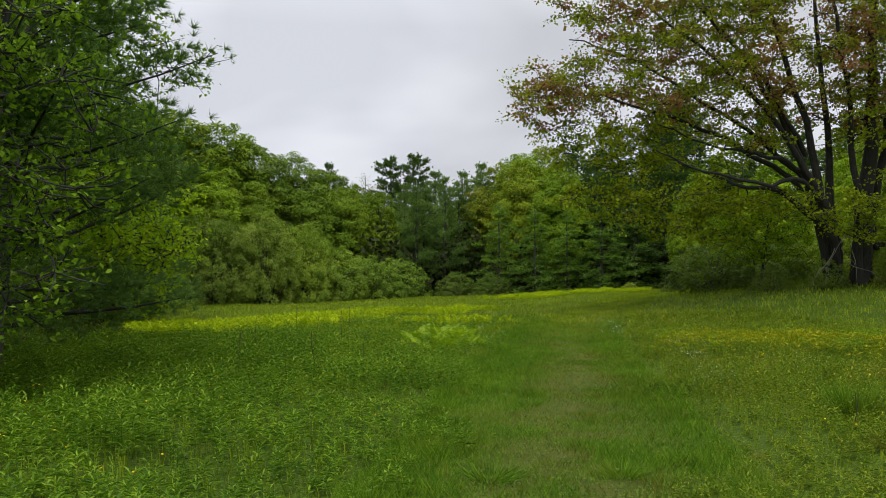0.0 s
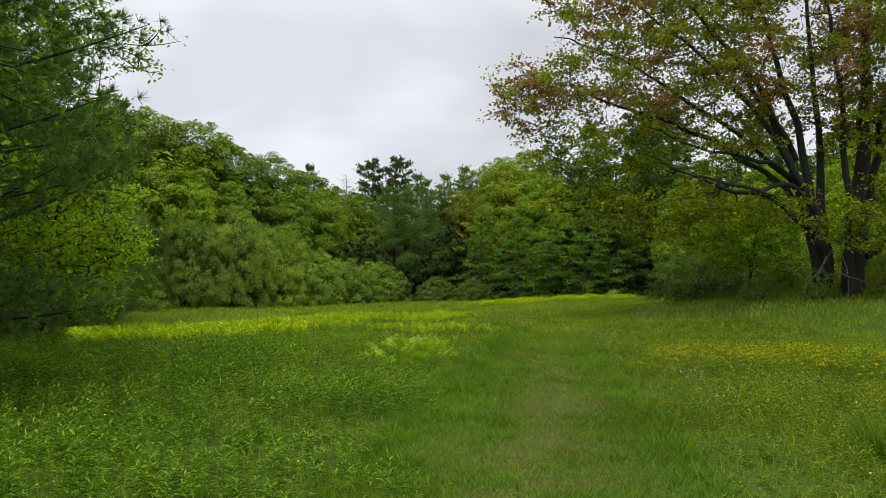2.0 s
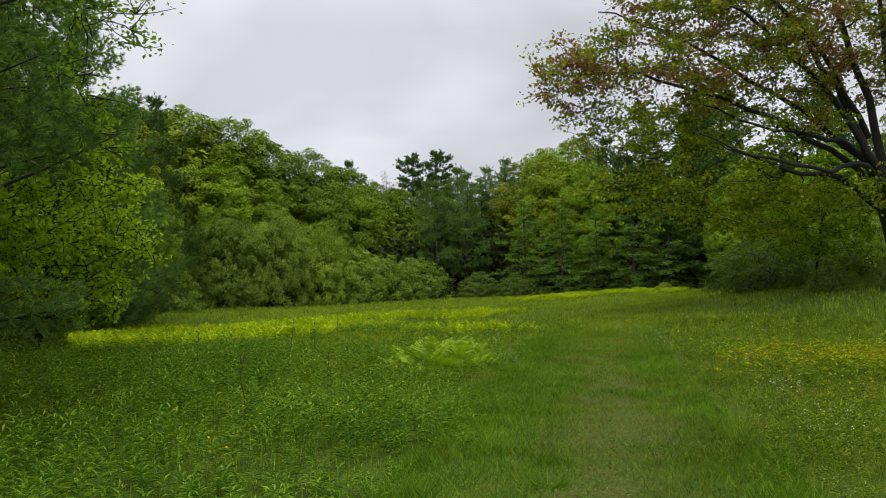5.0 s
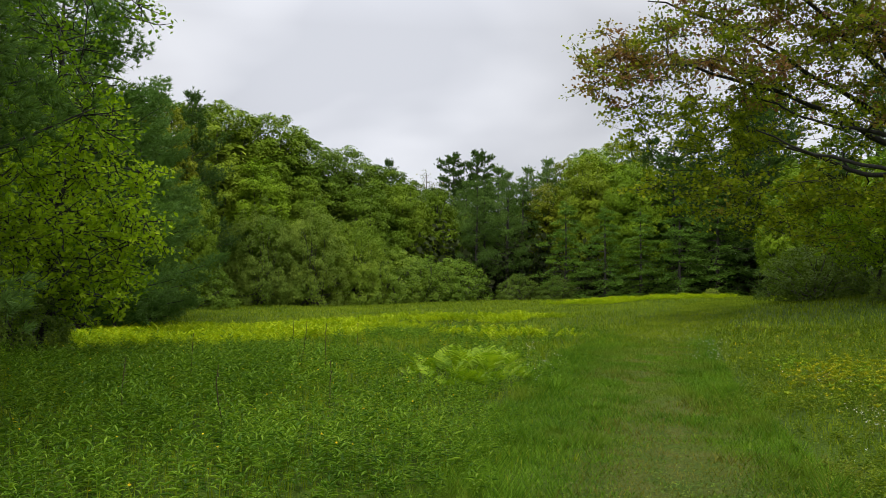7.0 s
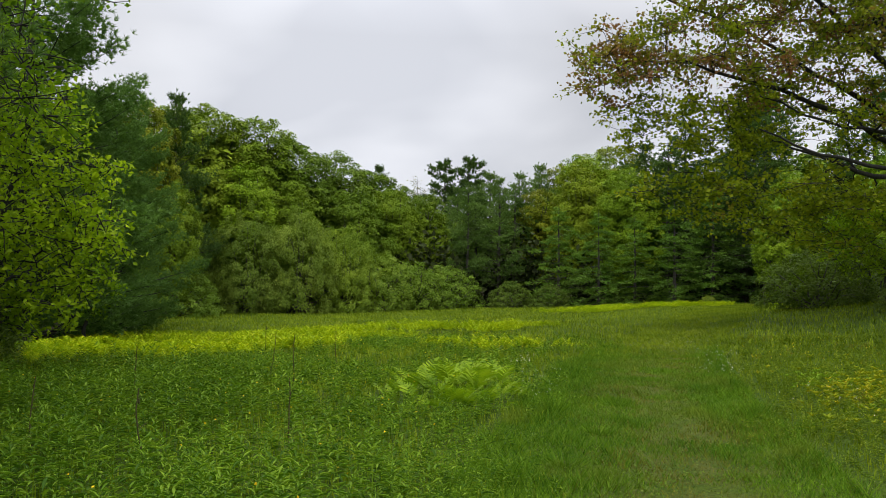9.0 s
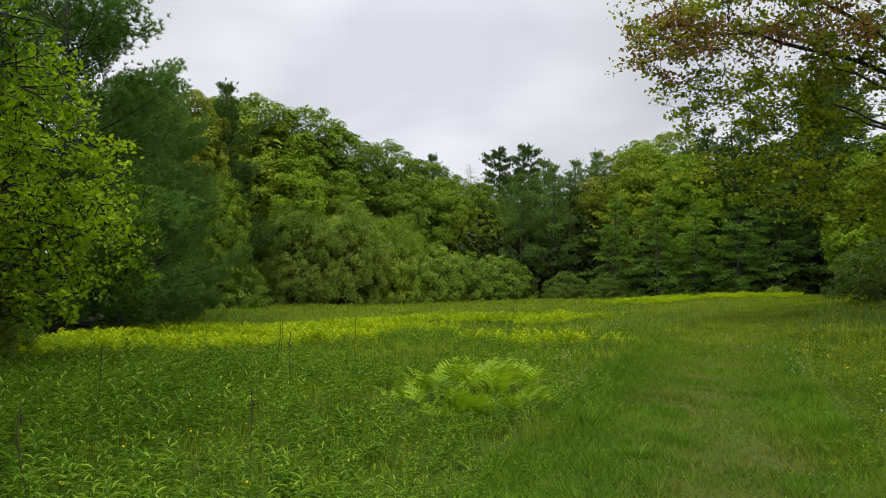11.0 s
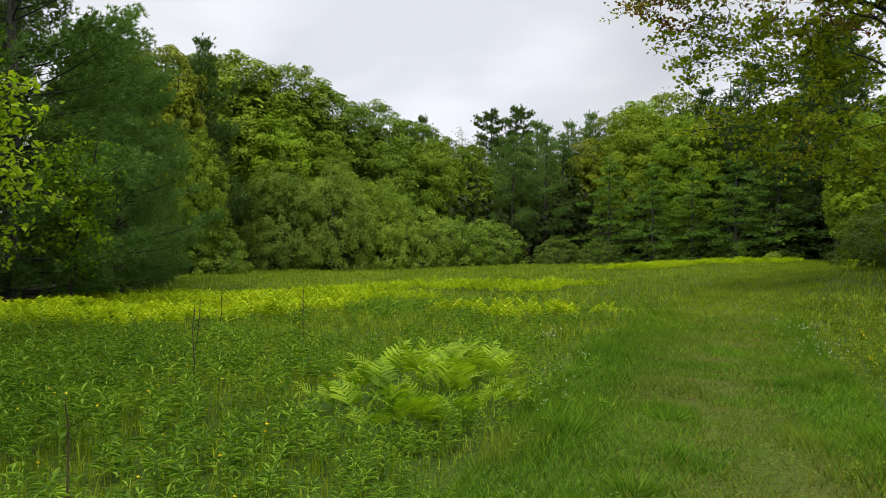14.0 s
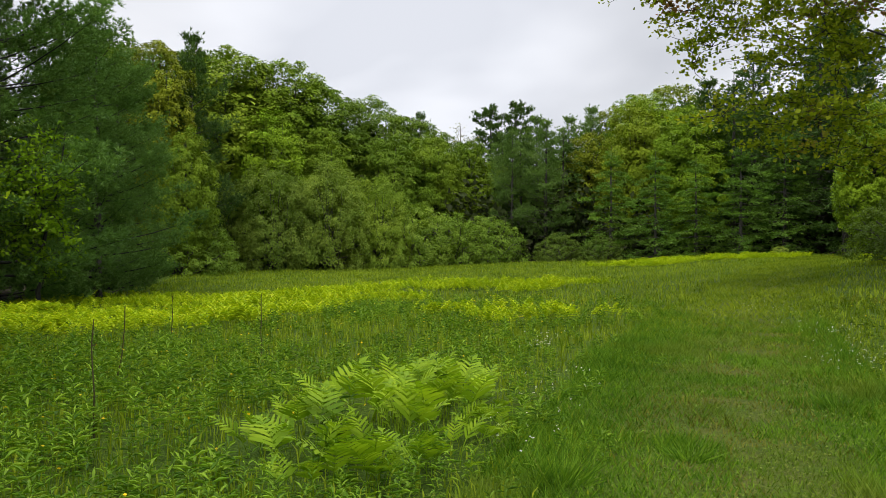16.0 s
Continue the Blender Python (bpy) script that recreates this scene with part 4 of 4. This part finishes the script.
def build_grass():
    rng = np.random.default_rng(91)
    # mown path, near part
    pile = Pile()
    y = -6 + 34 * rng.uniform(0, 1, 330000) ** 1.05
    x = path_x(y) + 0.1 + rng.uniform(-1.5, 1.5, len(y))
    worn = np.exp(-((x - path_x(y) - 0.35 - 0.15 * np.sin(y * 0.6)) / 0.68) ** 2) * np.clip(0.7 + 0.9 * drift(x, y, 0.7), 0, 1)
    keep = rng.uniform(0, 1, len(x)) > np.maximum(0.78 * worn, smooth(19, 31, y + 3 * drift(x, y, 1.6)))
    x, y, worn = x[keep], y[keep], worn[keep]
    h = rng.uniform(0.022, 0.065, len(x)) * (1 - 0.4 * worn) * (1 + 1.1 * smooth(0.8, 1.5, off_path(x, y))) * (1 + 1.2 * smooth(0.35, 0.9, drift(x, y, 0.4)))
    a = rng.uniform(0, 6.283, len(x))
    base = np.stack([x, y, height(x, y) - 0.004], 1)
    tip = base + np.stack([np.cos(a) * h * 0.7, np.sin(a) * h * 0.7, h], 1)
    wide = rng.uniform(0.004, 0.008, len(x)) * (1 + np.abs(y) * 0.025)
    dry = rng.uniform(0, 1, len(x)) < 0.95 * worn
    tired = Pile()
    tired.add(*strips(rng, base[dry], tip[dry], wide[dry]))
    stuff("worn_grass", tired, M_WORN, "thin olive-brown trodden grass down the path's middle", "grass")
    pile.add(*strips(rng, base[~dry], tip[~dry], wide[~dry]))
    stuff("mown_grass", pile, M_MOWN, "short mown green grass on the worn path", "grass")

    # clover and other flat leaves in the turf
    y = 1.5 + 22 * rng.uniform(0, 1, 60000) ** 1.2
    x = path_x(y) + 0.1 + rng.uniform(-1.7, 1.7, len(y))
    k = drift(x, y, 0.5) > -0.35 + 0.5 * rng.uniform(-1, 1, len(x))
    x, y = x[k], y[k]
    turf = Pile()
    turf.add(*flecks(rng, np.stack([x, y, height(x, y) + rng.uniform(0.008, 0.04, len(x))], 1), unit(rng.normal(size=(len(x), 3)) * 0.35 + [0, 0, 1]), rng.uniform(0.008, 0.02, len(x)), 1.0))
    stuff("clover", turf, M_CLOVER, "low clover and flat leaves in the trodden turf", "clover")

    # meadow grass: fine and dense beside the path, broader further off
    pile = Pile()
    x, y = spread(rng, 470000, -13, 16, -6, 27)
    k = (in_sight(x, y) | (rng.uniform(0, 1, len(x)) < 0.3)) & meadow_edge(x, y) & (off_path(x, y) > 0.75 + 0.6 * rng.uniform(0, 1, len(x))) & ~(in_patch(x, y) & (rng.uniform(0, 1, len(x)) < 0.4)) & ~(by_fern(x, y) & (rng.uniform(0, 1, len(x)) < 0.7))
    x, y = x[k], y[k]
    k = rng.uniform(0, 1, len(x)) < np.clip(1.25 - y / 30, 0.35, 1) * np.where(x < path_x(y) - 1.8, 0.26 + 0.5 * smooth(8, 17, y), 0.36 + 0.3 * smooth(7, 14, y))
    x, y = x[k], y[k]
    tall = smooth(0.9, 2.4, off_path(x, y))
    h = rng.uniform(0.07, 0.24, len(x)) * (0.45 + 0.55 * tall) * np.where(x > path_x(y), 0.7, 1.0)
    pile.add(*tall_blades(rng, x, y, h, rng.uniform(0.004, 0.009, len(x)) * (1 + np.abs(y) * 0.035), rng.uniform(0.1, 0.7, len(x))))
    x, y = spread(rng, 150000, -26, 26, 27, 74)
    k = meadow_edge(x, y) & (off_path(x, y) > 1.5) & ~(in_patch(x, y) & (rng.uniform(0, 1, len(x)) < 0.5))
    x, y = x[k], y[k]
    pile.add(*tall_blades(rng, x, y, rng.uniform(0.08, 0.26, len(x)), rng.uniform(0.012, 0.026, len(x)), rng.uniform(0.3, 1.0, len(x))))
    x, y = spread(rng, 130000, 1.5, 20, 19, 66)
    k = (off_path(x, y) < 1.8) & (rng.uniform(0, 1, len(x)) < smooth(18, 29, y))
    x, y = x[k], y[k]
    h = rng.uniform(0.05, 0.12, len(x))
    base = np.stack([x, y, height(x, y)], 1)
    pile.add(*strips(rng, base, base + np.stack([rng.normal(size=len(x)) * 0.06, rng.normal(size=len(x)) * 0.06, h], 1), np.interp(y, [19, 32], [0.008, 0.024])))
    stuff("meadow_grass", pile, M_MEADOW, "long green and yellowing meadow grass", "grass")


def build_weeds():
    """Leafy upright weeds: lush on the path's left, thinner and olive on its right."""
    rng = np.random.default_rng(92)
    x, y = spread(rng, 101000, -10, 12, -4, 31)
    left = x < path_x(y)
    thick = np.where(left, 0.62 + 0.4 * drift(x, y, 1.4), 0.85 + 0.35 * drift(x, y, 1.5)) * smooth(0.8, 1.9, off_path(x, y))
    k = meadow_edge(x, y) & (off_path(x, y) > 0.85) & (rng.uniform(0, 1, len(x)) < thick * np.clip(1.2 - y / 21, 0.14, 1)) & ~in_patch(x, y) & ~(by_fern(x, y) & (rng.uniform(0, 1, len(x)) < 0.55))
    x, y, left = x[k], y[k], left[k]
    n, per = len(x), 17
    h = np.where(left, rng.uniform(0.18, 0.55, n), rng.uniform(0.12, 0.34, n)) * (0.85 + 0.3 * drift(x, y, 1.3)) * (0.55 + 0.45 * smooth(1.2, 3, off_path(x, y))) * (1 - 0.35 * smooth(14, 22, y)) * (1 + 0.5 * (rng.uniform(0, 1, n) > 0.92))
    big = np.where(left, rng.uniform(0.6, 1.4, n), rng.uniform(0.55, 1.0, n)) * (0.75 + 0.25 * smooth(1.2, 3, off_path(x, y)))
    lean = rng.normal(size=(n, 2)) * 0.06
    z0 = height(x, y)
    f = np.tile((np.arange(per) + 0.5) / per, (n, 1)) * 0.78 + 0.22
    a = np.arange(per)[None] * 2.4 + rng.uniform(0, 6.28, (n, 1))
    base = np.stack([x[:, None] + lean[:, :1] * f, y[:, None] + lean[:, 1:] * f, z0[:, None] + h[:, None] * f], -1)
    axis = np.stack([np.cos(a), np.sin(a), 0.32 + 0.9 * f ** 5 + 0 * a], -1)
    length = rng.uniform(0.055, 0.11, (n, per)) * big[:, None] * (1.15 - 0.45 * f) * (1 + 0.01 * y[:, None])
    for name, pick, mat, text in (("weeds", left, M_WEED, "leafy green upright weeds thick beside the path"),
                                  ("olive_weeds", ~left, M_OLIVE, "low olive-green weeds thin among the grass")):
        pile = Pile()
        ln = length[pick].ravel()
        pile.add(*lances(base[pick].reshape(-1, 3), axis[pick].reshape(-1, 3), ln, ln * rng.uniform(0.15, 0.23, len(ln)), 0.2))
        p0 = np.stack([x, y, z0 - 0.02], 1)[pick]
        p1 = np.stack([x + lean[:, 0], y + lean[:, 1], z0 + h], 1)[pick]
        pile.add(*strips(rng, p0, p1, np.full(len(p0), 0.009)))
        stuff(name, pile, mat, text, "weeds")



def frond_mesh(seed, length):
    """One broad fern frond along +y, arching over: a stem with paired wavy leaflets that widen towards its middle."""
    rng = np.random.default_rng(seed)
    pile = Pile()
    t = np.linspace(0, 1, 10)
    spine = np.stack([0.03 * np.sin(t * 2 + seed), length * (0.08 * t + 0.42 * t ** 2), length * (1.1 * t - 0.32 * t ** 2)], 1)
    pile.tube(spine, np.linspace(0.006, 0.002, 10), 3)
    n = 7
    u = np.linspace(0.46, 0.95, n)
    at = np.stack([np.interp(u, t, spine[:, c]) for c in range(3)], 1)
    run = unit(np.stack([np.interp(u, t, np.gradient(spine[:, c])) for c in range(3)], 1))
    size = length * (0.33 - 0.2 * ((u - 0.46) / 0.49) ** 1.2) * rng.uniform(0.9, 1.1, n)
    for s in (-1, 1):
        axis = unit(np.stack([np.full(n, s * 1.0), np.zeros(n), np.full(n, 0.16)], 1) + run * 0.6 + rng.normal(size=(n, 3)) * 0.06)
        wide = unit(run - axis * (run * axis).sum(1, keepdims=True))
        for k in range(n):
            f = np.array([0.0, 0.3, 0.62, 0.86, 1.0])
            mid = at[k] + np.outer(f * size[k], axis[k])
            mid[:, 2] -= 0.16 * size[k] * f ** 2
            w = size[k] * np.array([0.055, 0.074, 0.074, 0.054, 0.014])[:, None] * rng.uniform(0.88, 1.12, (5, 1))
            v = np.concatenate([mid - w * wide[k], mid + w * wide[k] + [0, 0, 0.02 * size[k]]])
            i = np.arange(4)
            pile.add(v, np.concatenate([np.stack([i, i + 1, i + 6], 1), np.stack([i, i + 6, i + 5], 1)]))
    pile.add(*lances(spine[-2:-1], spine[-1:] - spine[-2:-1], [length * 0.22], [length * 0.09], 0.05))
    return pile.mesh("frond", M_FERN)



def fern_clump(cx, cy, rx, ry, n, seed, label, meshes):
    rng = np.random.default_rng(seed)
    root = rooted("fern_clump", cx, cy, label, "fern")
    for _ in range(n):
        r, a = math.sqrt(rng.uniform()), rng.uniform(0, 6.283)
        x, y = r * rx * math.cos(a), r * ry * math.sin(a)
        ob = part("frond", meshes[rng.integers(len(meshes))], root)
        face = math.degrees(math.atan2(y, x)) - 90 + rng.normal() * 85
        ob.matrix_basis = pose(x, y, float(height(cx + x, cy + y) - height(cx, cy)) - 0.01, float(np.clip(rng.normal() * 9 - 4 * r, -14, 14)), float(np.clip(rng.normal() * 10, -16, 16)), face)
        s = rng.uniform(0.5, 1.02) * (1.05 - 0.42 * r * r)
        ob.scale = (s, s, s)


def build_yellow():
    """Low yellow-green fern beds that cover parts of the meadow."""
    rng = np.random.default_rng(93)
    x, y = spread(rng, 105000, -20, 25, 20, 66)
    k = in_patch(x, y) & meadow_edge(x, y) & (off_path(x, y) > 1.6) & (rng.uniform(0, 1, len(x)) < 0.8 + 0.9 * drift(x, y, 1.3))
    x, y = x[k], y[k]
    n, per = len(x), 9
    pile = Pile()
    turn = rng.uniform(0, 6.283, n)
    out = np.stack([np.cos(turn), np.sin(turn)], 1)
    tall = rng.uniform(0.2, 0.46, n) * (0.9 + 0.25 * drift(x, y, 0.9))
    f = np.array([0.45, 0.45, 0.6, 0.6, 0.74, 0.74, 0.87, 0.87, 0.92])
    flank = np.array([1, -1] * 4 + [0.0])
    base = np.stack([x[:, None] + out[:, :1] * 0.45 * tall[:, None] * f ** 2, y[:, None] + out[:, 1:] * 0.45 * tall[:, None] * f ** 2, height(x, y)[:, None] + tall[:, None] * (1.15 * f - 0.3 * f ** 2)], -1).reshape(-1, 3)
    axis = np.stack([-out[:, 1:] * flank + out[:, :1] * 0.6, out[:, :1] * flank + out[:, 1:] * 0.6, 0.55 + 0 * out[:, :1] * flank], -1).reshape(-1, 3)
    length = (tall[:, None] * (0.52 - 0.3 * f) * rng.uniform(0.9, 1.25, (n, per))).ravel()
    pile.add(*lances(base, axis, length, length * 0.34, 0.25))
    stuff("yellow_ferns", pile, M_YELLOW, "beds of low yellow-green fern in the meadow", "ferns")
    # sparse yellowing plants on the path's right
    x, y = rng.normal(8.0, 2.1, 3600), rng.normal(16.8, 1.3, 3600)
    k = (off_path(x, y) > 2.0)
    x, y = x[k], y[k]
    n = len(x)
    a = np.arange(per)[None] * 2.4 + rng.uniform(0, 6.28, (n, 1))
    h = rng.uniform(0.08, 0.36, (n, 1)) * np.ones((1, per))
    base = np.stack([x[:, None] + 0 * a, y[:, None] + 0 * a, height(x, y)[:, None] + h * 0.8], -1).reshape(-1, 3)
    length = rng.uniform(0.04, 0.1, n * per)
    pile = Pile()
    pile.add(*lances(base, np.stack([np.cos(a), np.sin(a), 1.0 + 0 * a], -1).reshape(-1, 3), length, length * 0.25, 0.2))
    stuff("yellow_weeds", pile, M_ORANGE, "yellow and orange low plants scattered in grass", "weeds")


def build_flowers():
    rng = np.random.default_rng(94)
    white, gold = Pile(), Pile()
    spots = [(1.0, 21.1, 0.35, 60), (4.2, 20.3, 0.6, 70), (4.16, 13.3, 0.4, 60), (3.7, 11.0, 0.5, 60), (4.9, 23, 0.9, 70), (5.6, 12.4, 0.5, 40), (1.2, 18.3, 0.7, 30), (5.2, 27, 1.0, 50), (4.7, 16.5, 0.9, 50), (0.9, 16.6, 0.5, 20)]
    for cx, cy, r, n in spots:
        n = int(n * 0.7)
        p = np.stack([rng.normal(cx, r * 0.4, n), rng.normal(cy, r * 0.6, n), np.zeros(n)], 1)
        p[:, 2] = height(p[:, 0], p[:, 1]) + rng.uniform(0.12, 0.3, n)
        for k in range(3):
            white.add(*leaves(rng, p + rng.normal(size=p.shape) * 0.006, unit(rng.normal(size=p.shape) * 0.4 + [0, 0, 1]), np.full(n, 0.015), 0.6))
    x, y = spread(rng, 1500, -12, 9, 4, 28)
    k = in_sight(x, y) & meadow_edge(x, y) & (off_path(x, y) > 1.8)
    p = np.stack([x[k], y[k], height(x[k], y[k]) + rng.uniform(0.3, 0.5, k.sum())], 1)
    for j in range(2):
        gold.add(*leaves(rng, p, unit(rng.normal(size=p.shape) * 0.5 + [0, 0, 1]), np.full(len(p), 0.02), 0.9))
    stuff("white_flowers", white, M_WHITE, "tiny white wild flowers in small drifts", "flowers")
    stuff("buttercups", gold, M_BUTTER, "scattered small yellow buttercups above the weeds", "flowers")


def stalk(x, y, h, seed):
    rng = np.random.default_rng(seed)
    pile = Pile()
    a, b = (x, y, float(height(x, y)) - 0.02), (x + rng.normal() * 0.04, y + rng.normal() * 0.04, float(height(x, y)) + h)
    pile.tube(twig_path(rng, a, b, 6, 0.0, 0.012), np.linspace(0.007, 0.004, 6), 5)
    for k in range(5):
        f = rng.uniform(0.55, 0.98)
        p = np.array(a) + (np.array(b) - np.array(a)) * f
        pile.tube(np.stack([p, p + rng.normal(size=3) * [0.02, 0.02, 0.02] + [0, 0, 0.04]]), [0.004, 0.002], 3)
    tagged(new("dry_stalk", pile.mesh("dry_stalk", M_STALK)), "thin dark dead flower stalk standing in weeds", "stalk", "dead stalks in the meadow")


def grass_tuft(x, y, h, r, n, seed, label, mat=M_MOWN):
    rng = np.random.default_rng(seed)
    pile = Pile()
    a, q = rng.uniform(0, 6.283, n), rng.uniform(0, 1, n) ** 0.5 * r * 0.5
    base = np.stack([np.cos(a) * q, np.sin(a) * q, np.full(n, -0.01)], 1)
    hh = h * rng.uniform(0.5, 1.1, n)
    out = np.stack([np.cos(a), np.sin(a), np.zeros(n)], 1) * (r * rng.uniform(0.2, 1.0, n))[:, None]
    pile.add(*strips(rng, base, base + out + np.stack([0 * a, 0 * a, hh], 1), rng.uniform(0.005, 0.011, n)))
    ob = tagged(new("grass_tuft", pile.mesh("grass_tuft", mat)), label, "grass", "grass tufts on the path")
    ob.location = (x, y, float(height(x, y)))


TUFT = "dark green tuft of longer grass"
for k, (x, y, h, r) in enumerate(((4.35, 8.5, 0.42, 0.3), (1.35, 6.1, 0.13, 0.24), (0.35, 6.0, 0.14, 0.3), (0.1, 8.2, 0.16, 0.25), (1.0, 9.4, 0.12, 0.2), (1.1, 13.1, 0.15, 0.24), (2.0, 16.6, 0.12, 0.2),
                                  (1.2, 16.0, 0.2, 0.28), (0.95, 17.4, 0.16, 0.22), (1.6, 19.6, 0.13, 0.26), (3.5, 18.4, 0.16, 0.24), (1.55, 14.6, 0.14, 0.2), (3.6, 15.0, 0.2, 0.25))):
    grass_tuft(x, y, h, r, 150 if k else 900, 300 + k, TUFT if k else "large dark clump of grass standing in the meadow")
build_grass()
build_weeds()
build_yellow()
build_flowers()
FRONDS = [frond_mesh(s, L) for s, L in ((1, 0.62), (2, 0.7), (3, 0.56), (4, 0.66))]
fern_clump(-0.04, 16.95, 0.85, 1.65, 172, 71, "lush bright green fern clump beside the mown path", FRONDS)
for k, (x, y, h) in enumerate(((-2.1, 16.6, 0.85), (-2.9, 18.3, 0.8), (-3.6, 15.2, 0.8), (-1.9, 11.8, 0.75), (-3.2, 12.6, 0.7), (-2.4, 20.6, 0.8), (-3.9, 21.3, 0.75), (-1.35, 13.6, 0.6), (4.6, 8.3, 0.5), (3.9, 7.6, 0.4))):
    stalk(x, y, h, 200 + k)
